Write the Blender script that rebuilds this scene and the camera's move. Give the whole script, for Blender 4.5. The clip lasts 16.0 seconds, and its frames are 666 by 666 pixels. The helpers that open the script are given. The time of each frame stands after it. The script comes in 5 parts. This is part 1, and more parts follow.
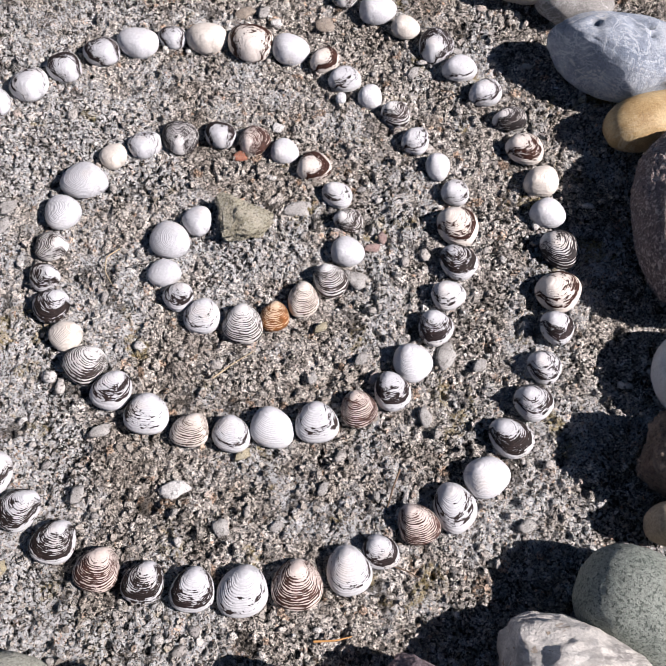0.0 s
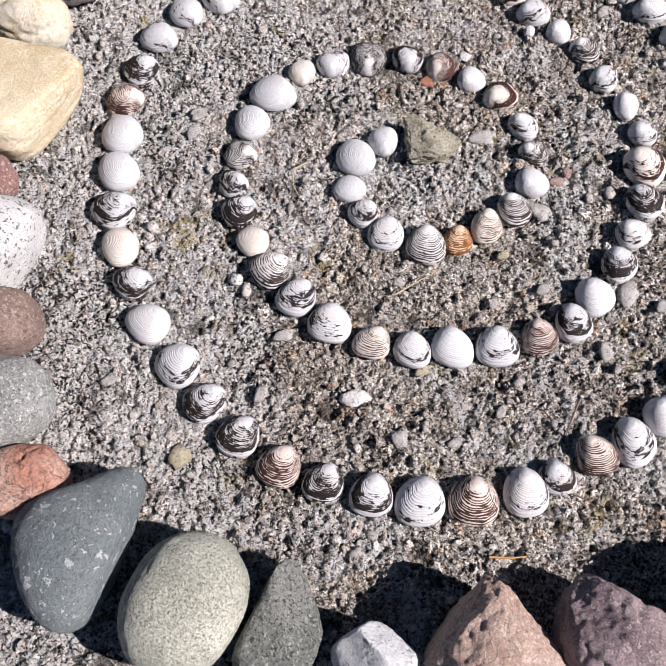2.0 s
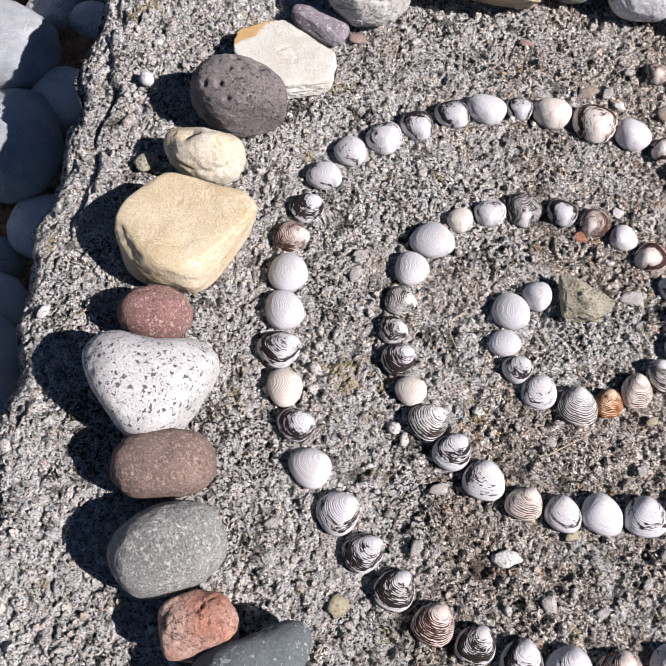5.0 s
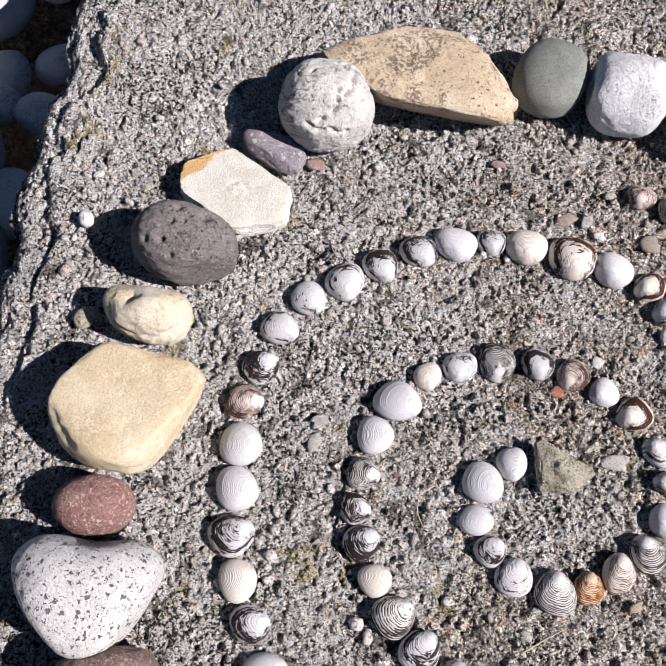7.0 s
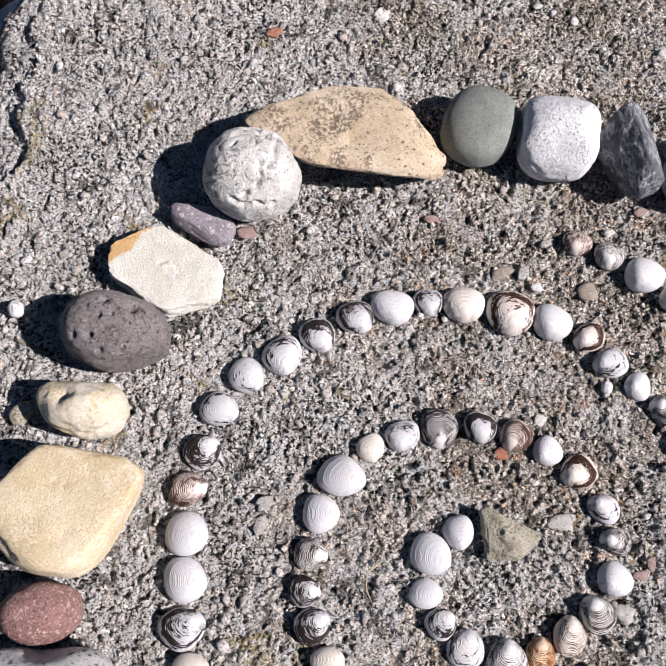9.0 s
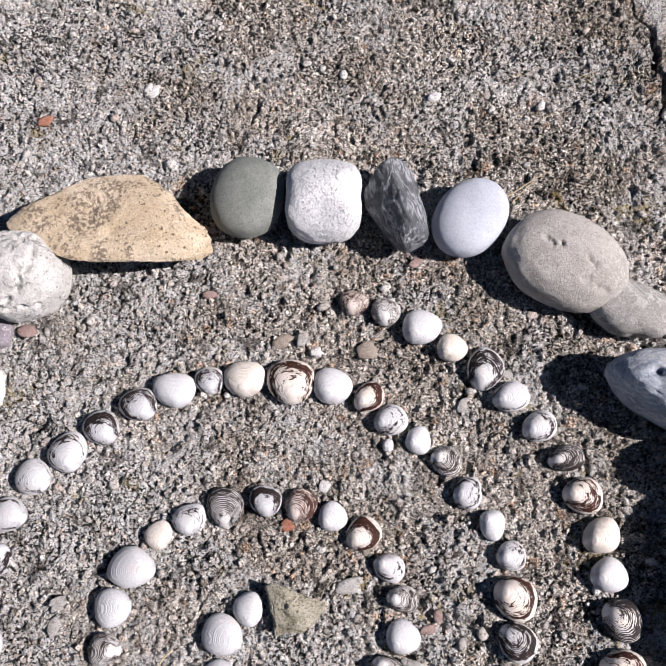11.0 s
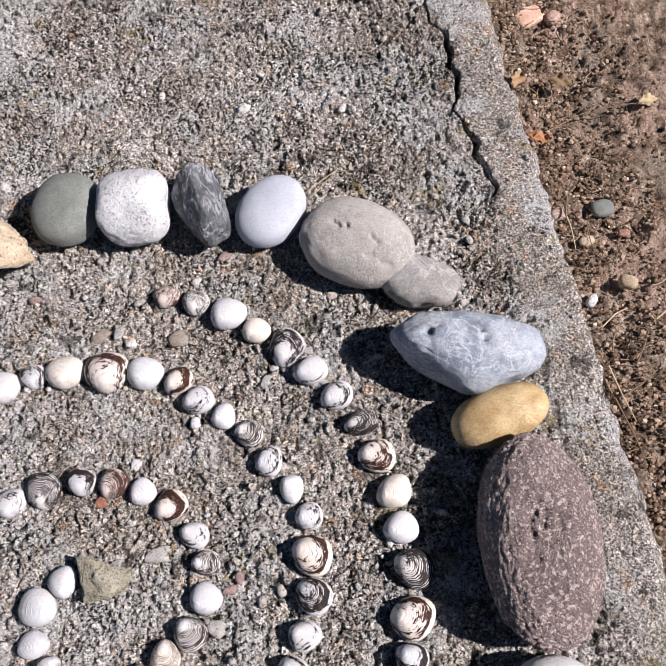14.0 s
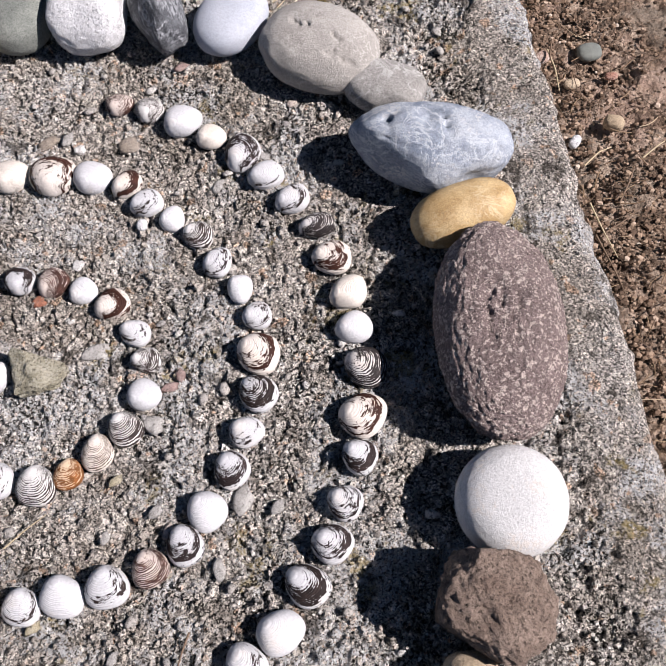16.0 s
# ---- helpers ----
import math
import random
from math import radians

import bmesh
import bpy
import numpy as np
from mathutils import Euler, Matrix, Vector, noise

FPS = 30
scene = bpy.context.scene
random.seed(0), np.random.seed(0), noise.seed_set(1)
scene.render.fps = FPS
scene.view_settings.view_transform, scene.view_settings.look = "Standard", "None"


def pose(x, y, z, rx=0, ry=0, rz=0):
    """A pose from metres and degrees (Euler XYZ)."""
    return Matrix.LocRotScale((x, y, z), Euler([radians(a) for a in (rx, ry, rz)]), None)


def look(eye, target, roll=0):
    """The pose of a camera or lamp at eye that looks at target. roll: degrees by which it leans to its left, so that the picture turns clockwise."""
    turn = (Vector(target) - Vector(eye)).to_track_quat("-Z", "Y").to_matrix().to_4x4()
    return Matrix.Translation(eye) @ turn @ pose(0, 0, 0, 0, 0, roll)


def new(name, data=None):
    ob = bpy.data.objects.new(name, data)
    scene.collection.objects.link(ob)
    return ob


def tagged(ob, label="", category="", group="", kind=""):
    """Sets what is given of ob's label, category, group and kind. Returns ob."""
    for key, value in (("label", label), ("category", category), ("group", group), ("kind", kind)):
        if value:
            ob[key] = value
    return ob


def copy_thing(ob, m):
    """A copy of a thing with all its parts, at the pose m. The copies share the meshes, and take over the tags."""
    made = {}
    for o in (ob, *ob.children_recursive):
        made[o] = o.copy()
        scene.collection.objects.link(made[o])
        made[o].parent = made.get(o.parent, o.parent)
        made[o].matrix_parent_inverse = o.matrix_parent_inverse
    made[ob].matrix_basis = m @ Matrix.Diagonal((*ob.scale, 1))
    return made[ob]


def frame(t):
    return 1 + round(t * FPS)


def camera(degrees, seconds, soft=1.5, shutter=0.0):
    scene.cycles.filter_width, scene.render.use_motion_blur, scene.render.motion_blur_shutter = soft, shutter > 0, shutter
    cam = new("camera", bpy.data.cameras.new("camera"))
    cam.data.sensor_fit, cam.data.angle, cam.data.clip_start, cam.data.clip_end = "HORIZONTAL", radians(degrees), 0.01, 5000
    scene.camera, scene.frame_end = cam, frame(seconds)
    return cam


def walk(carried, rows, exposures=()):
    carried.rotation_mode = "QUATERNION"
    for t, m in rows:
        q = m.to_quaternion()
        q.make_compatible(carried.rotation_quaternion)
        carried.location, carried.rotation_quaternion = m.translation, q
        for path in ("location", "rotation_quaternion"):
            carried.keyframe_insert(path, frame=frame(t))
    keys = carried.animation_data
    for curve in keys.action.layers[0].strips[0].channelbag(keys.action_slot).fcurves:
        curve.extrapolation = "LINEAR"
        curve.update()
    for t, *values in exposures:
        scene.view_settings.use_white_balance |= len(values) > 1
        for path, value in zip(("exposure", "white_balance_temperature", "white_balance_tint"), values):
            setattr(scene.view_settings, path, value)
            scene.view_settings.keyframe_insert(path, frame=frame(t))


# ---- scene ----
cam = camera(44.0, 16.0, soft=0.6)
# seconds, eye in metres, turn in degrees
PATH = [
    (0, 0.0458, -0.2797, 0.4496, 22.86, -3.52, 0.00),
    (0.5, 0.0378, -0.2909, 0.4393, 21.87, -3.61, 1.06),
    (1, 0.0167, -0.3014, 0.4333, 21.34, -3.93, 2.39),
    (1.5, -0.0049, -0.3122, 0.4305, 21.33, -3.56, 3.96),
    (2, -0.0269, -0.3172, 0.4345, 21.25, -2.04, 5.89),
    (2.5, -0.0474, -0.3214, 0.4398, 21.40, -1.49, 7.51),
    (3, -0.0684, -0.3215, 0.4471, 21.63, -1.12, 8.98),
    (3.5, -0.0863, -0.3141, 0.4517, 22.01, -1.14, 9.94),
    (4, -0.0965, -0.2986, 0.4558, 22.18, -1.61, 10.40),
    (4.2, -0.1024, -0.2929, 0.4603, 22.41, -1.83, 10.67),
    (6.3, -0.1225, -0.1830, 0.4934, 20.88, -2.30, 10.25),
    (6.5, -0.1213, -0.1695, 0.4882, 20.87, -2.30, 10.15),
    (7, -0.1172, -0.1324, 0.4832, 20.27, -2.08, 9.38),
    (7.5, -0.1156, -0.1135, 0.4863, 19.85, -1.72, 8.42),
    (8, -0.1104, -0.0952, 0.4879, 19.19, -1.56, 7.47),
    (8.2, -0.1120, -0.0922, 0.4911, 19.08, -1.67, 7.08),
    (10.3, -0.0097, -0.0134, 0.5160, 16.72, -0.74, 0.57),
    (10.5, 0.0064, -0.0112, 0.5197, 16.79, -0.47, -0.27),
    (11, 0.0374, -0.0055, 0.5302, 17.17, -0.38, -1.55),
    (11.5, 0.0658, -0.0031, 0.5296, 17.40, -0.02, -2.50),
    (12, 0.0986, -0.0077, 0.5335, 17.76, 0.65, -3.45),
    (12.5, 0.1177, -0.0154, 0.5340, 18.39, 1.26, -4.25),
    (13, 0.1419, -0.0334, 0.5466, 19.53, 1.92, -5.04),
    (13.5, 0.1665, -0.0533, 0.5504, 20.63, 2.38, -5.11),
    (14, 0.1864, -0.0776, 0.5495, 21.26, 2.72, -5.08),
    (14.5, 0.1999, -0.1013, 0.5327, 21.29, 3.10, -4.86),
    (15, 0.2133, -0.1333, 0.5121, 21.35, 3.42, -4.57),
    (15.5, 0.2185, -0.1639, 0.4867, 21.49, 3.90, -3.97),
    (16, 0.2152, -0.1931, 0.4671, 21.72, 3.53, -3.67),
]
walk(cam, [(t, pose(x, y, z, rx, ry, rz)) for t, x, y, z, rx, ry, rz in PATH], exposures=((0.0, 0.85), (9.0, 0.84), (12.5, 0.78), (16.0, 0.77)))

# ---- light: one clear-sky sun and the sky ----
SUN_TO = Vector((0.96, -0.18, 0.0)).normalized()
SUN_UP = radians(43)
world = bpy.data.worlds.new("sky")
scene.world = world
world.use_nodes = True
wt = world.node_tree
sky = wt.nodes.new("ShaderNodeTexSky")
sky.sky_type = "NISHITA"
sky.sun_disc = False
sky.altitude, sky.air_density, sky.dust_density, sky.ozone_density = 4500, 0.65, 0.0, 1.8
sky.sun_elevation = SUN_UP
sky.sun_rotation = math.atan2(SUN_TO.x, SUN_TO.y)
wt.links.new(sky.outputs[0], wt.nodes["Background"].inputs[0])
wt.nodes["Background"].inputs[1].default_value = 0.05
lamp = bpy.data.lights.new("sun", "SUN")
lamp.energy, lamp.angle, lamp.color = 5.0, radians(0.53), (1.0, 0.925, 0.935)
sun = new("sun", lamp)
sun.matrix_world = look(SUN_TO * math.cos(SUN_UP) * 3 + Vector((0, 0, 3 * math.sin(SUN_UP))), (0, 0, 0))


# ---- material helpers ----
class Nodes:
    """A short way to wire a procedural material."""

    def __init__(self, name, rough=0.8, specular=0.3):
        self.m = bpy.data.materials.new(name)
        self.m.use_nodes = True
        self.t = self.m.node_tree
        self.bsdf = self.t.nodes["Principled BSDF"]
        self.bsdf.inputs["Roughness"].default_value = rough
        self.bsdf.inputs["Specular IOR Level"].default_value = specular

    def add(self, kind, **props):
        n = self.t.nodes.new("ShaderNode" + kind)
        for k, v in props.items():
            setattr(n, k, v)
        return n

    def put(self, socket, value):
        if isinstance(value, bpy.types.NodeSocket):
            self.t.links.new(value, socket)
        elif isinstance(value, (tuple, list)) and len(value) == 3 and socket.type == "RGBA":
            socket.default_value = (*value, 1)
        else:
            socket.default_value = value

    def coords(self):
        return self.add("TexCoord").outputs["Object"]

    def shifted(self, amount=40.0):
        """Object coordinates moved by the object's own random number."""
        rnd = self.add("ObjectInfo").outputs["Random"]
        v = self.add("VectorMath", operation="ADD")
        self.put(v.inputs[0], self.coords())
        self.put(v.inputs[1], self.math("MULTIPLY", rnd, amount))
        return v.outputs[0]

    def noise(self, at, scale, detail=4.0, rough=0.6, warp=0.0):
        n = self.add("TexNoise")
        self.put(n.inputs["Vector"], at)
        for k, v in (("Scale", scale), ("Detail", detail), ("Roughness", rough), ("Distortion", warp)):
            self.put(n.inputs[k], v)
        return n.outputs[0]

    def cells(self, at, scale, feature="F1", out="Distance", rand=1.0):
        n = self.add("TexVoronoi", feature=feature)
        self.put(n.inputs["Vector"], at)
        self.put(n.inputs["Scale"], scale)
        self.put(n.inputs["Randomness"], rand)
        return n.outputs[out]

    def math(self, op, a, b=0.0, c=0.0, clamp=False):
        n = self.add("Math", operation=op, use_clamp=clamp)
        for s, v in zip(n.inputs, (a, b, c)):
            self.put(s, v)
        return n.outputs[0]

    def ramp(self, value, stops, ease="LINEAR"):
        n = self.add("ValToRGB")
        n.color_ramp.interpolation = ease
        while len(n.color_ramp.elements) < len(stops):
            n.color_ramp.elements.new(0.5)
        for e, (p, col) in zip(n.color_ramp.elements, stops):
            e.position, e.color = p, (*((col,) * 3 if isinstance(col, (int, float)) else col), 1)
        self.put(n.inputs[0], value)
        return n.outputs[0]

    def step(self, value, lo, hi):
        n = self.add("MapRange", interpolation_type="SMOOTHSTEP")
        for i, v in enumerate((value, lo, hi, 0.0, 1.0)):
            self.put(n.inputs[i], v)
        return n.outputs[0]

    def mix(self, fac, a, b, how="MIX"):
        n = self.add("Mix", data_type="RGBA", blend_type=how)
        self.put(n.inputs[0], fac)
        self.put(n.inputs[6], a)
        self.put(n.inputs[7], b)
        return n.outputs[2]

    def bump(self, height, depth, after=None):
        n = self.add("Bump")
        self.put(n.inputs["Height"], height)
        n.inputs["Strength"].default_value = 1.0
        n.inputs["Distance"].default_value = depth
        if after is not None:
            self.put(n.inputs["Normal"], after)
        return n.outputs[0]

    def done(self, colour, normal=None, rough=None):
        self.put(self.bsdf.inputs["Base Color"], colour)
        if normal is not None:
            self.put(self.bsdf.inputs["Normal"], normal)
        if rough is not None:
            self.put(self.bsdf.inputs["Roughness"], rough)
        return self.m


def pore_shade_lichen(n, at):
    """Share of black on old concrete, in specks and ragged blotches: painted shade of pores and crevices, and black
    lichen.
    """
    much = n.step(n.noise(at, 16, 5, 0.7, 0.5), 0.36, 0.66)
    speck = n.noise(at, 430, 4, 0.62, 0.5)
    xyz = n.add("SeparateXYZ")
    n.put(xyz.inputs[0], at)
    far = n.math("MULTIPLY", n.step(xyz.outputs[1], 0.20, 0.36), 0.025)
    edge = n.math("SUBTRACT", n.math("MULTIPLY_ADD", much, -0.115, 0.634), far)
    coarse = n.step(speck, edge, n.math("ADD", edge, 0.025))
    coarse = n.math("MULTIPLY", coarse, n.math("MULTIPLY_ADD", n.add("Attribute", attribute_name="strip").outputs["Fac"], -0.7, 1.0))
    small = n.step(n.noise(at, 800, 3, 0.6, 0.4), 0.585, 0.62)
    return n.math("MULTIPLY", n.math("MAXIMUM", coarse, n.math("MULTIPLY", small, 0.85)), 0.97)


def concrete_material():
    n = Nodes("weathered_concrete", 0.95, 0.08)
    at = n.coords()
    tone = n.add("Attribute", attribute_name="grain").outputs["Fac"]
    hue = n.add("Attribute", attribute_name="hue").outputs["Fac"]
    col = n.ramp(tone, [(0.0, (0.38, 0.35, 0.32)), (0.3, (0.51, 0.475, 0.44)), (0.6, (0.62, 0.583, 0.546)), (0.85, (0.73, 0.693, 0.656)), (1.0, (0.82, 0.79, 0.76))])
    col = n.mix(n.step(hue, 0.90, 0.92), col, n.mix(1.0, col, (1.08, 0.88, 0.74), "MULTIPLY"))
    # sand grains in the cement: hard-edged, each its own shade
    warp = n.add("VectorMath", operation="ADD")
    n.put(warp.inputs[0], at)
    wv = n.add("TexNoise")
    n.put(wv.inputs["Vector"], at)
    n.put(wv.inputs["Scale"], 900)
    sc = n.add("VectorMath", operation="SCALE")
    n.put(sc.inputs[0], wv.outputs["Color"])
    n.put(sc.inputs["Scale"], 0.0012)
    n.put(warp.inputs[1], sc.outputs[0])
    w = warp.outputs[0]
    sep = n.add("SeparateColor")
    n.put(sep.inputs[0], n.cells(w, 520, out="Color"))
    col = n.mix(0.5, col, n.ramp(sep.outputs[0], [(0.0, 0.30), (0.25, 0.72), (0.55, 1.0), (0.8, 1.25), (1.0, 1.7)]), "MULTIPLY")
    sep2 = n.add("SeparateColor")
    n.put(sep2.inputs[0], n.cells(w, 1050, out="Color"))
    col = n.mix(0.85, col, n.ramp(sep2.outputs[0], [(0.0, 0.10), (0.25, 0.42), (0.5, 0.98), (0.8, 1.3), (1.0, 1.75)]), "MULTIPLY")
    wide = n.noise(at, 9, 5, 0.6)
    col = n.mix(1.0, col, n.ramp(wide, [(0.32, (0.74, 0.695, 0.635)), (0.5, (1.0, 0.965, 0.92)), (0.68, (1.2, 1.185, 1.165))]), "MULTIPLY")
    # pale crust, dark algae and yellow-green moss, each with its own patches
    xyz = n.add("SeparateXYZ")
    n.put(xyz.inputs[0], at)
    lake = n.math("MULTIPLY", n.step(xyz.outputs[0], 0.08, -0.28), 0.19)
    pale = n.math("MULTIPLY", n.step(n.math("ADD", n.noise(at, 13, 6, 0.65), lake), 0.48, 0.58), n.step(sep2.outputs[1], 0.25, 0.40))
    col = n.mix(n.math("MULTIPLY", pale, 0.75), col, (0.74, 0.75, 0.76))
    dark = n.math("MULTIPLY", n.step(n.noise(at, 44, 5, 0.7), 0.565, 0.63), 0.75)
    col = n.mix(dark, col, (0.05, 0.042, 0.034))
    moss = n.math("MULTIPLY", n.step(n.noise(at, 27, 5, 0.66, 0.4), 0.59, 0.67), n.step(n.noise(at, 300, 2), 0.36, 0.52))
    col = n.mix(n.math("MULTIPLY", moss, 0.7), col, (0.34, 0.26, 0.085))
    # black specks: lichen, and the shade of pits and crevices put into the colour
    black = pore_shade_lichen(n, at)
    col = n.mix(black, col, (0.018, 0.016, 0.014))
    big = n.math("SUBTRACT", 1.0, n.cells(w, 520))
    b = n.bump(big, 0.0022)
    b = n.bump(n.math("SUBTRACT", n.noise(at, 420, 6, 0.75), n.math("MULTIPLY", black, 0.35)), 0.0052, b)
    return n.done(col, b)


def soil_material():
    n = Nodes("dry_soil", 0.95, 0.15)
    at = n.coords()
    col = n.ramp(n.noise(at, 60, 8, 0.75), [(0.34, (0.045, 0.03, 0.021)), (0.47, (0.26, 0.18, 0.127)), (0.64, (0.60, 0.47, 0.365))])
    sep = n.add("SeparateColor")
    n.put(sep.inputs[0], n.cells(at, 420, out="Color"))
    col = n.mix(0.8, col, n.ramp(sep.outputs[0], [(0.0, 0.5), (0.7, 1.0), (0.95, 1.35), (1.0, 1.8)]), "MULTIPLY")
    red = n.step(n.noise(at, 14, 5, 0.65), 0.50, 0.62)
    col = n.mix(n.math("MULTIPLY", red, 0.65), col, (0.52, 0.37, 0.29))
    grey = n.step(n.noise(at, 9, 6, 0.7, 0.5), 0.50, 0.62)
    col = n.mix(n.math("MULTIPLY", grey, 0.55), col, (0.36, 0.31, 0.25))
    h = n.math("ADD", n.noise(at, 200, 6, 0.75), n.math("MULTIPLY", n.noise(at, 50, 3), 1.5))
    return n.done(col, n.bump(h, 0.010))


def shell_material(name, ground, dark, bias, slope, lines, line_tint, scale=1.0, faint=1.0):
    """Clam shell: growth ridges round the beak, dark skin left in ragged bands, bare chalky lime elsewhere."""
    n = Nodes("shell_" + name, 0.55, 0.35)
    g = n.add("Attribute", attribute_name="growth").outputs["Fac"]
    a = n.add("Attribute", attribute_name="sweep").outputs["Fac"]
    rnd = n.add("ObjectInfo").outputs["Random"]
    at = n.shifted(30.0)
    wob = n.noise(at, 160, 3)
    gw = n.math("ADD", g, n.math("MULTIPLY", n.math("SUBTRACT", wob, 0.5), 0.06))
    drift = n.add("CombineXYZ")
    n.put(drift.inputs[0], n.math("MULTIPLY", g, 4.0))
    n.put(drift.inputs[1], n.math("MULTIPLY", rnd, 77.0))
    uneven = n.math("MULTIPLY", n.noise(drift.outputs[0], 1.0, 2), 16.0)
    turn = n.math("ADD", uneven, n.math("MULTIPLY", n.math("POWER", gw, 1.15), n.math("ADD", 92.0 * scale, n.math("MULTIPLY", rnd, 26.0))))
    worn = n.step(n.math("ADD", g, n.math("MULTIPLY", n.math("SUBTRACT", n.noise(at, 130, 3), 0.5), 0.5)), 0.12, 0.50)
    ridge = n.math("ADD", n.math("MULTIPLY", n.math("MULTIPLY_ADD", n.math("SINE", turn), 0.5, -0.5), worn), 1.0)
    v = n.add("CombineXYZ")
    n.put(v.inputs[0], n.math("MULTIPLY", a, 2.7))
    n.put(v.inputs[1], n.math("MULTIPLY", gw, 10.0))
    n.put(v.inputs[2], n.math("MULTIPLY", rnd, 91.0))
    patch = n.noise(v.outputs[0], 1.0, 6, 0.72, 1.0)
    lowf = n.add("CombineXYZ")
    n.put(lowf.inputs[0], n.math("MULTIPLY", a, 0.55))
    n.put(lowf.inputs[1], n.math("MULTIPLY", g, 2.2))
    n.put(lowf.inputs[2], n.math("MULTIPLY", rnd, 57.0))
    big = n.noise(lowf.outputs[0], 1.0, 2, 0.5)
    m = n.math("ADD", n.math("MULTIPLY", n.math("SUBTRACT", patch, 0.5), 4.6), n.math("MULTIPLY", n.math("SUBTRACT", big, 0.5), 2.4))
    m = n.math("ADD", m, n.math("ADD", n.math("MULTIPLY", n.math("SUBTRACT", g, 0.6), slope), bias))
    m = n.math("SUBTRACT", m, n.math("MULTIPLY", n.math("SUBTRACT", ridge, 0.45), n.math("MULTIPLY", n.math("MULTIPLY_ADD", n.noise(at, 90, 3), 1.6, 0.2), lines)))
    bare = n.step(n.math("ADD", g, n.math("MULTIPLY", n.math("SUBTRACT", n.noise(at, 110, 2), 0.5), 0.22)), 0.90, 0.95)
    m = n.math("SUBTRACT", m, n.math("MULTIPLY", bare, 1.1 if lines < 0.7 else 0.25))
    skin = n.step(m, -0.02, 0.05)
    speck = n.noise(at, 700, 3)
    lime = n.mix(n.math("MULTIPLY", n.math("MULTIPLY", n.math("SUBTRACT", 1.0, ridge), n.math("MULTIPLY_ADD", n.noise(at, 75, 3), 1.3, -0.25)), 0.45 * faint), ground, n.mix(1.0, ground, line_tint, "MULTIPLY"))
    lime = n.mix(0.5, lime, n.ramp(speck, [(0.3, 0.72), (0.6, 1.05)]), "MULTIPLY")
    lime = n.mix(n.math("MULTIPLY", n.step(n.noise(at, 60, 3), 0.5, 0.75), 0.22), lime, (0.68, 0.56, 0.42))
    hide = n.mix(n.step(n.noise(at, 220, 4), 0.45, 0.7), dark, n.mix(1.0, dark, (1.8, 1.7, 1.65), "MULTIPLY"))
    col = n.mix(skin, lime, hide)
    b = n.bump(ridge, 0.00022 * faint)
    b = n.bump(n.math("ADD", speck, n.math("MULTIPLY", skin, 0.6)), 0.00016, b)
    rough = n.math("MULTIPLY_ADD", skin, -0.05, 0.62)
    n.put(n.bsdf.inputs["Specular IOR Level"], n.math("MULTIPLY_ADD", skin, -0.24, 0.34))
    return n.done(col, b, rough)


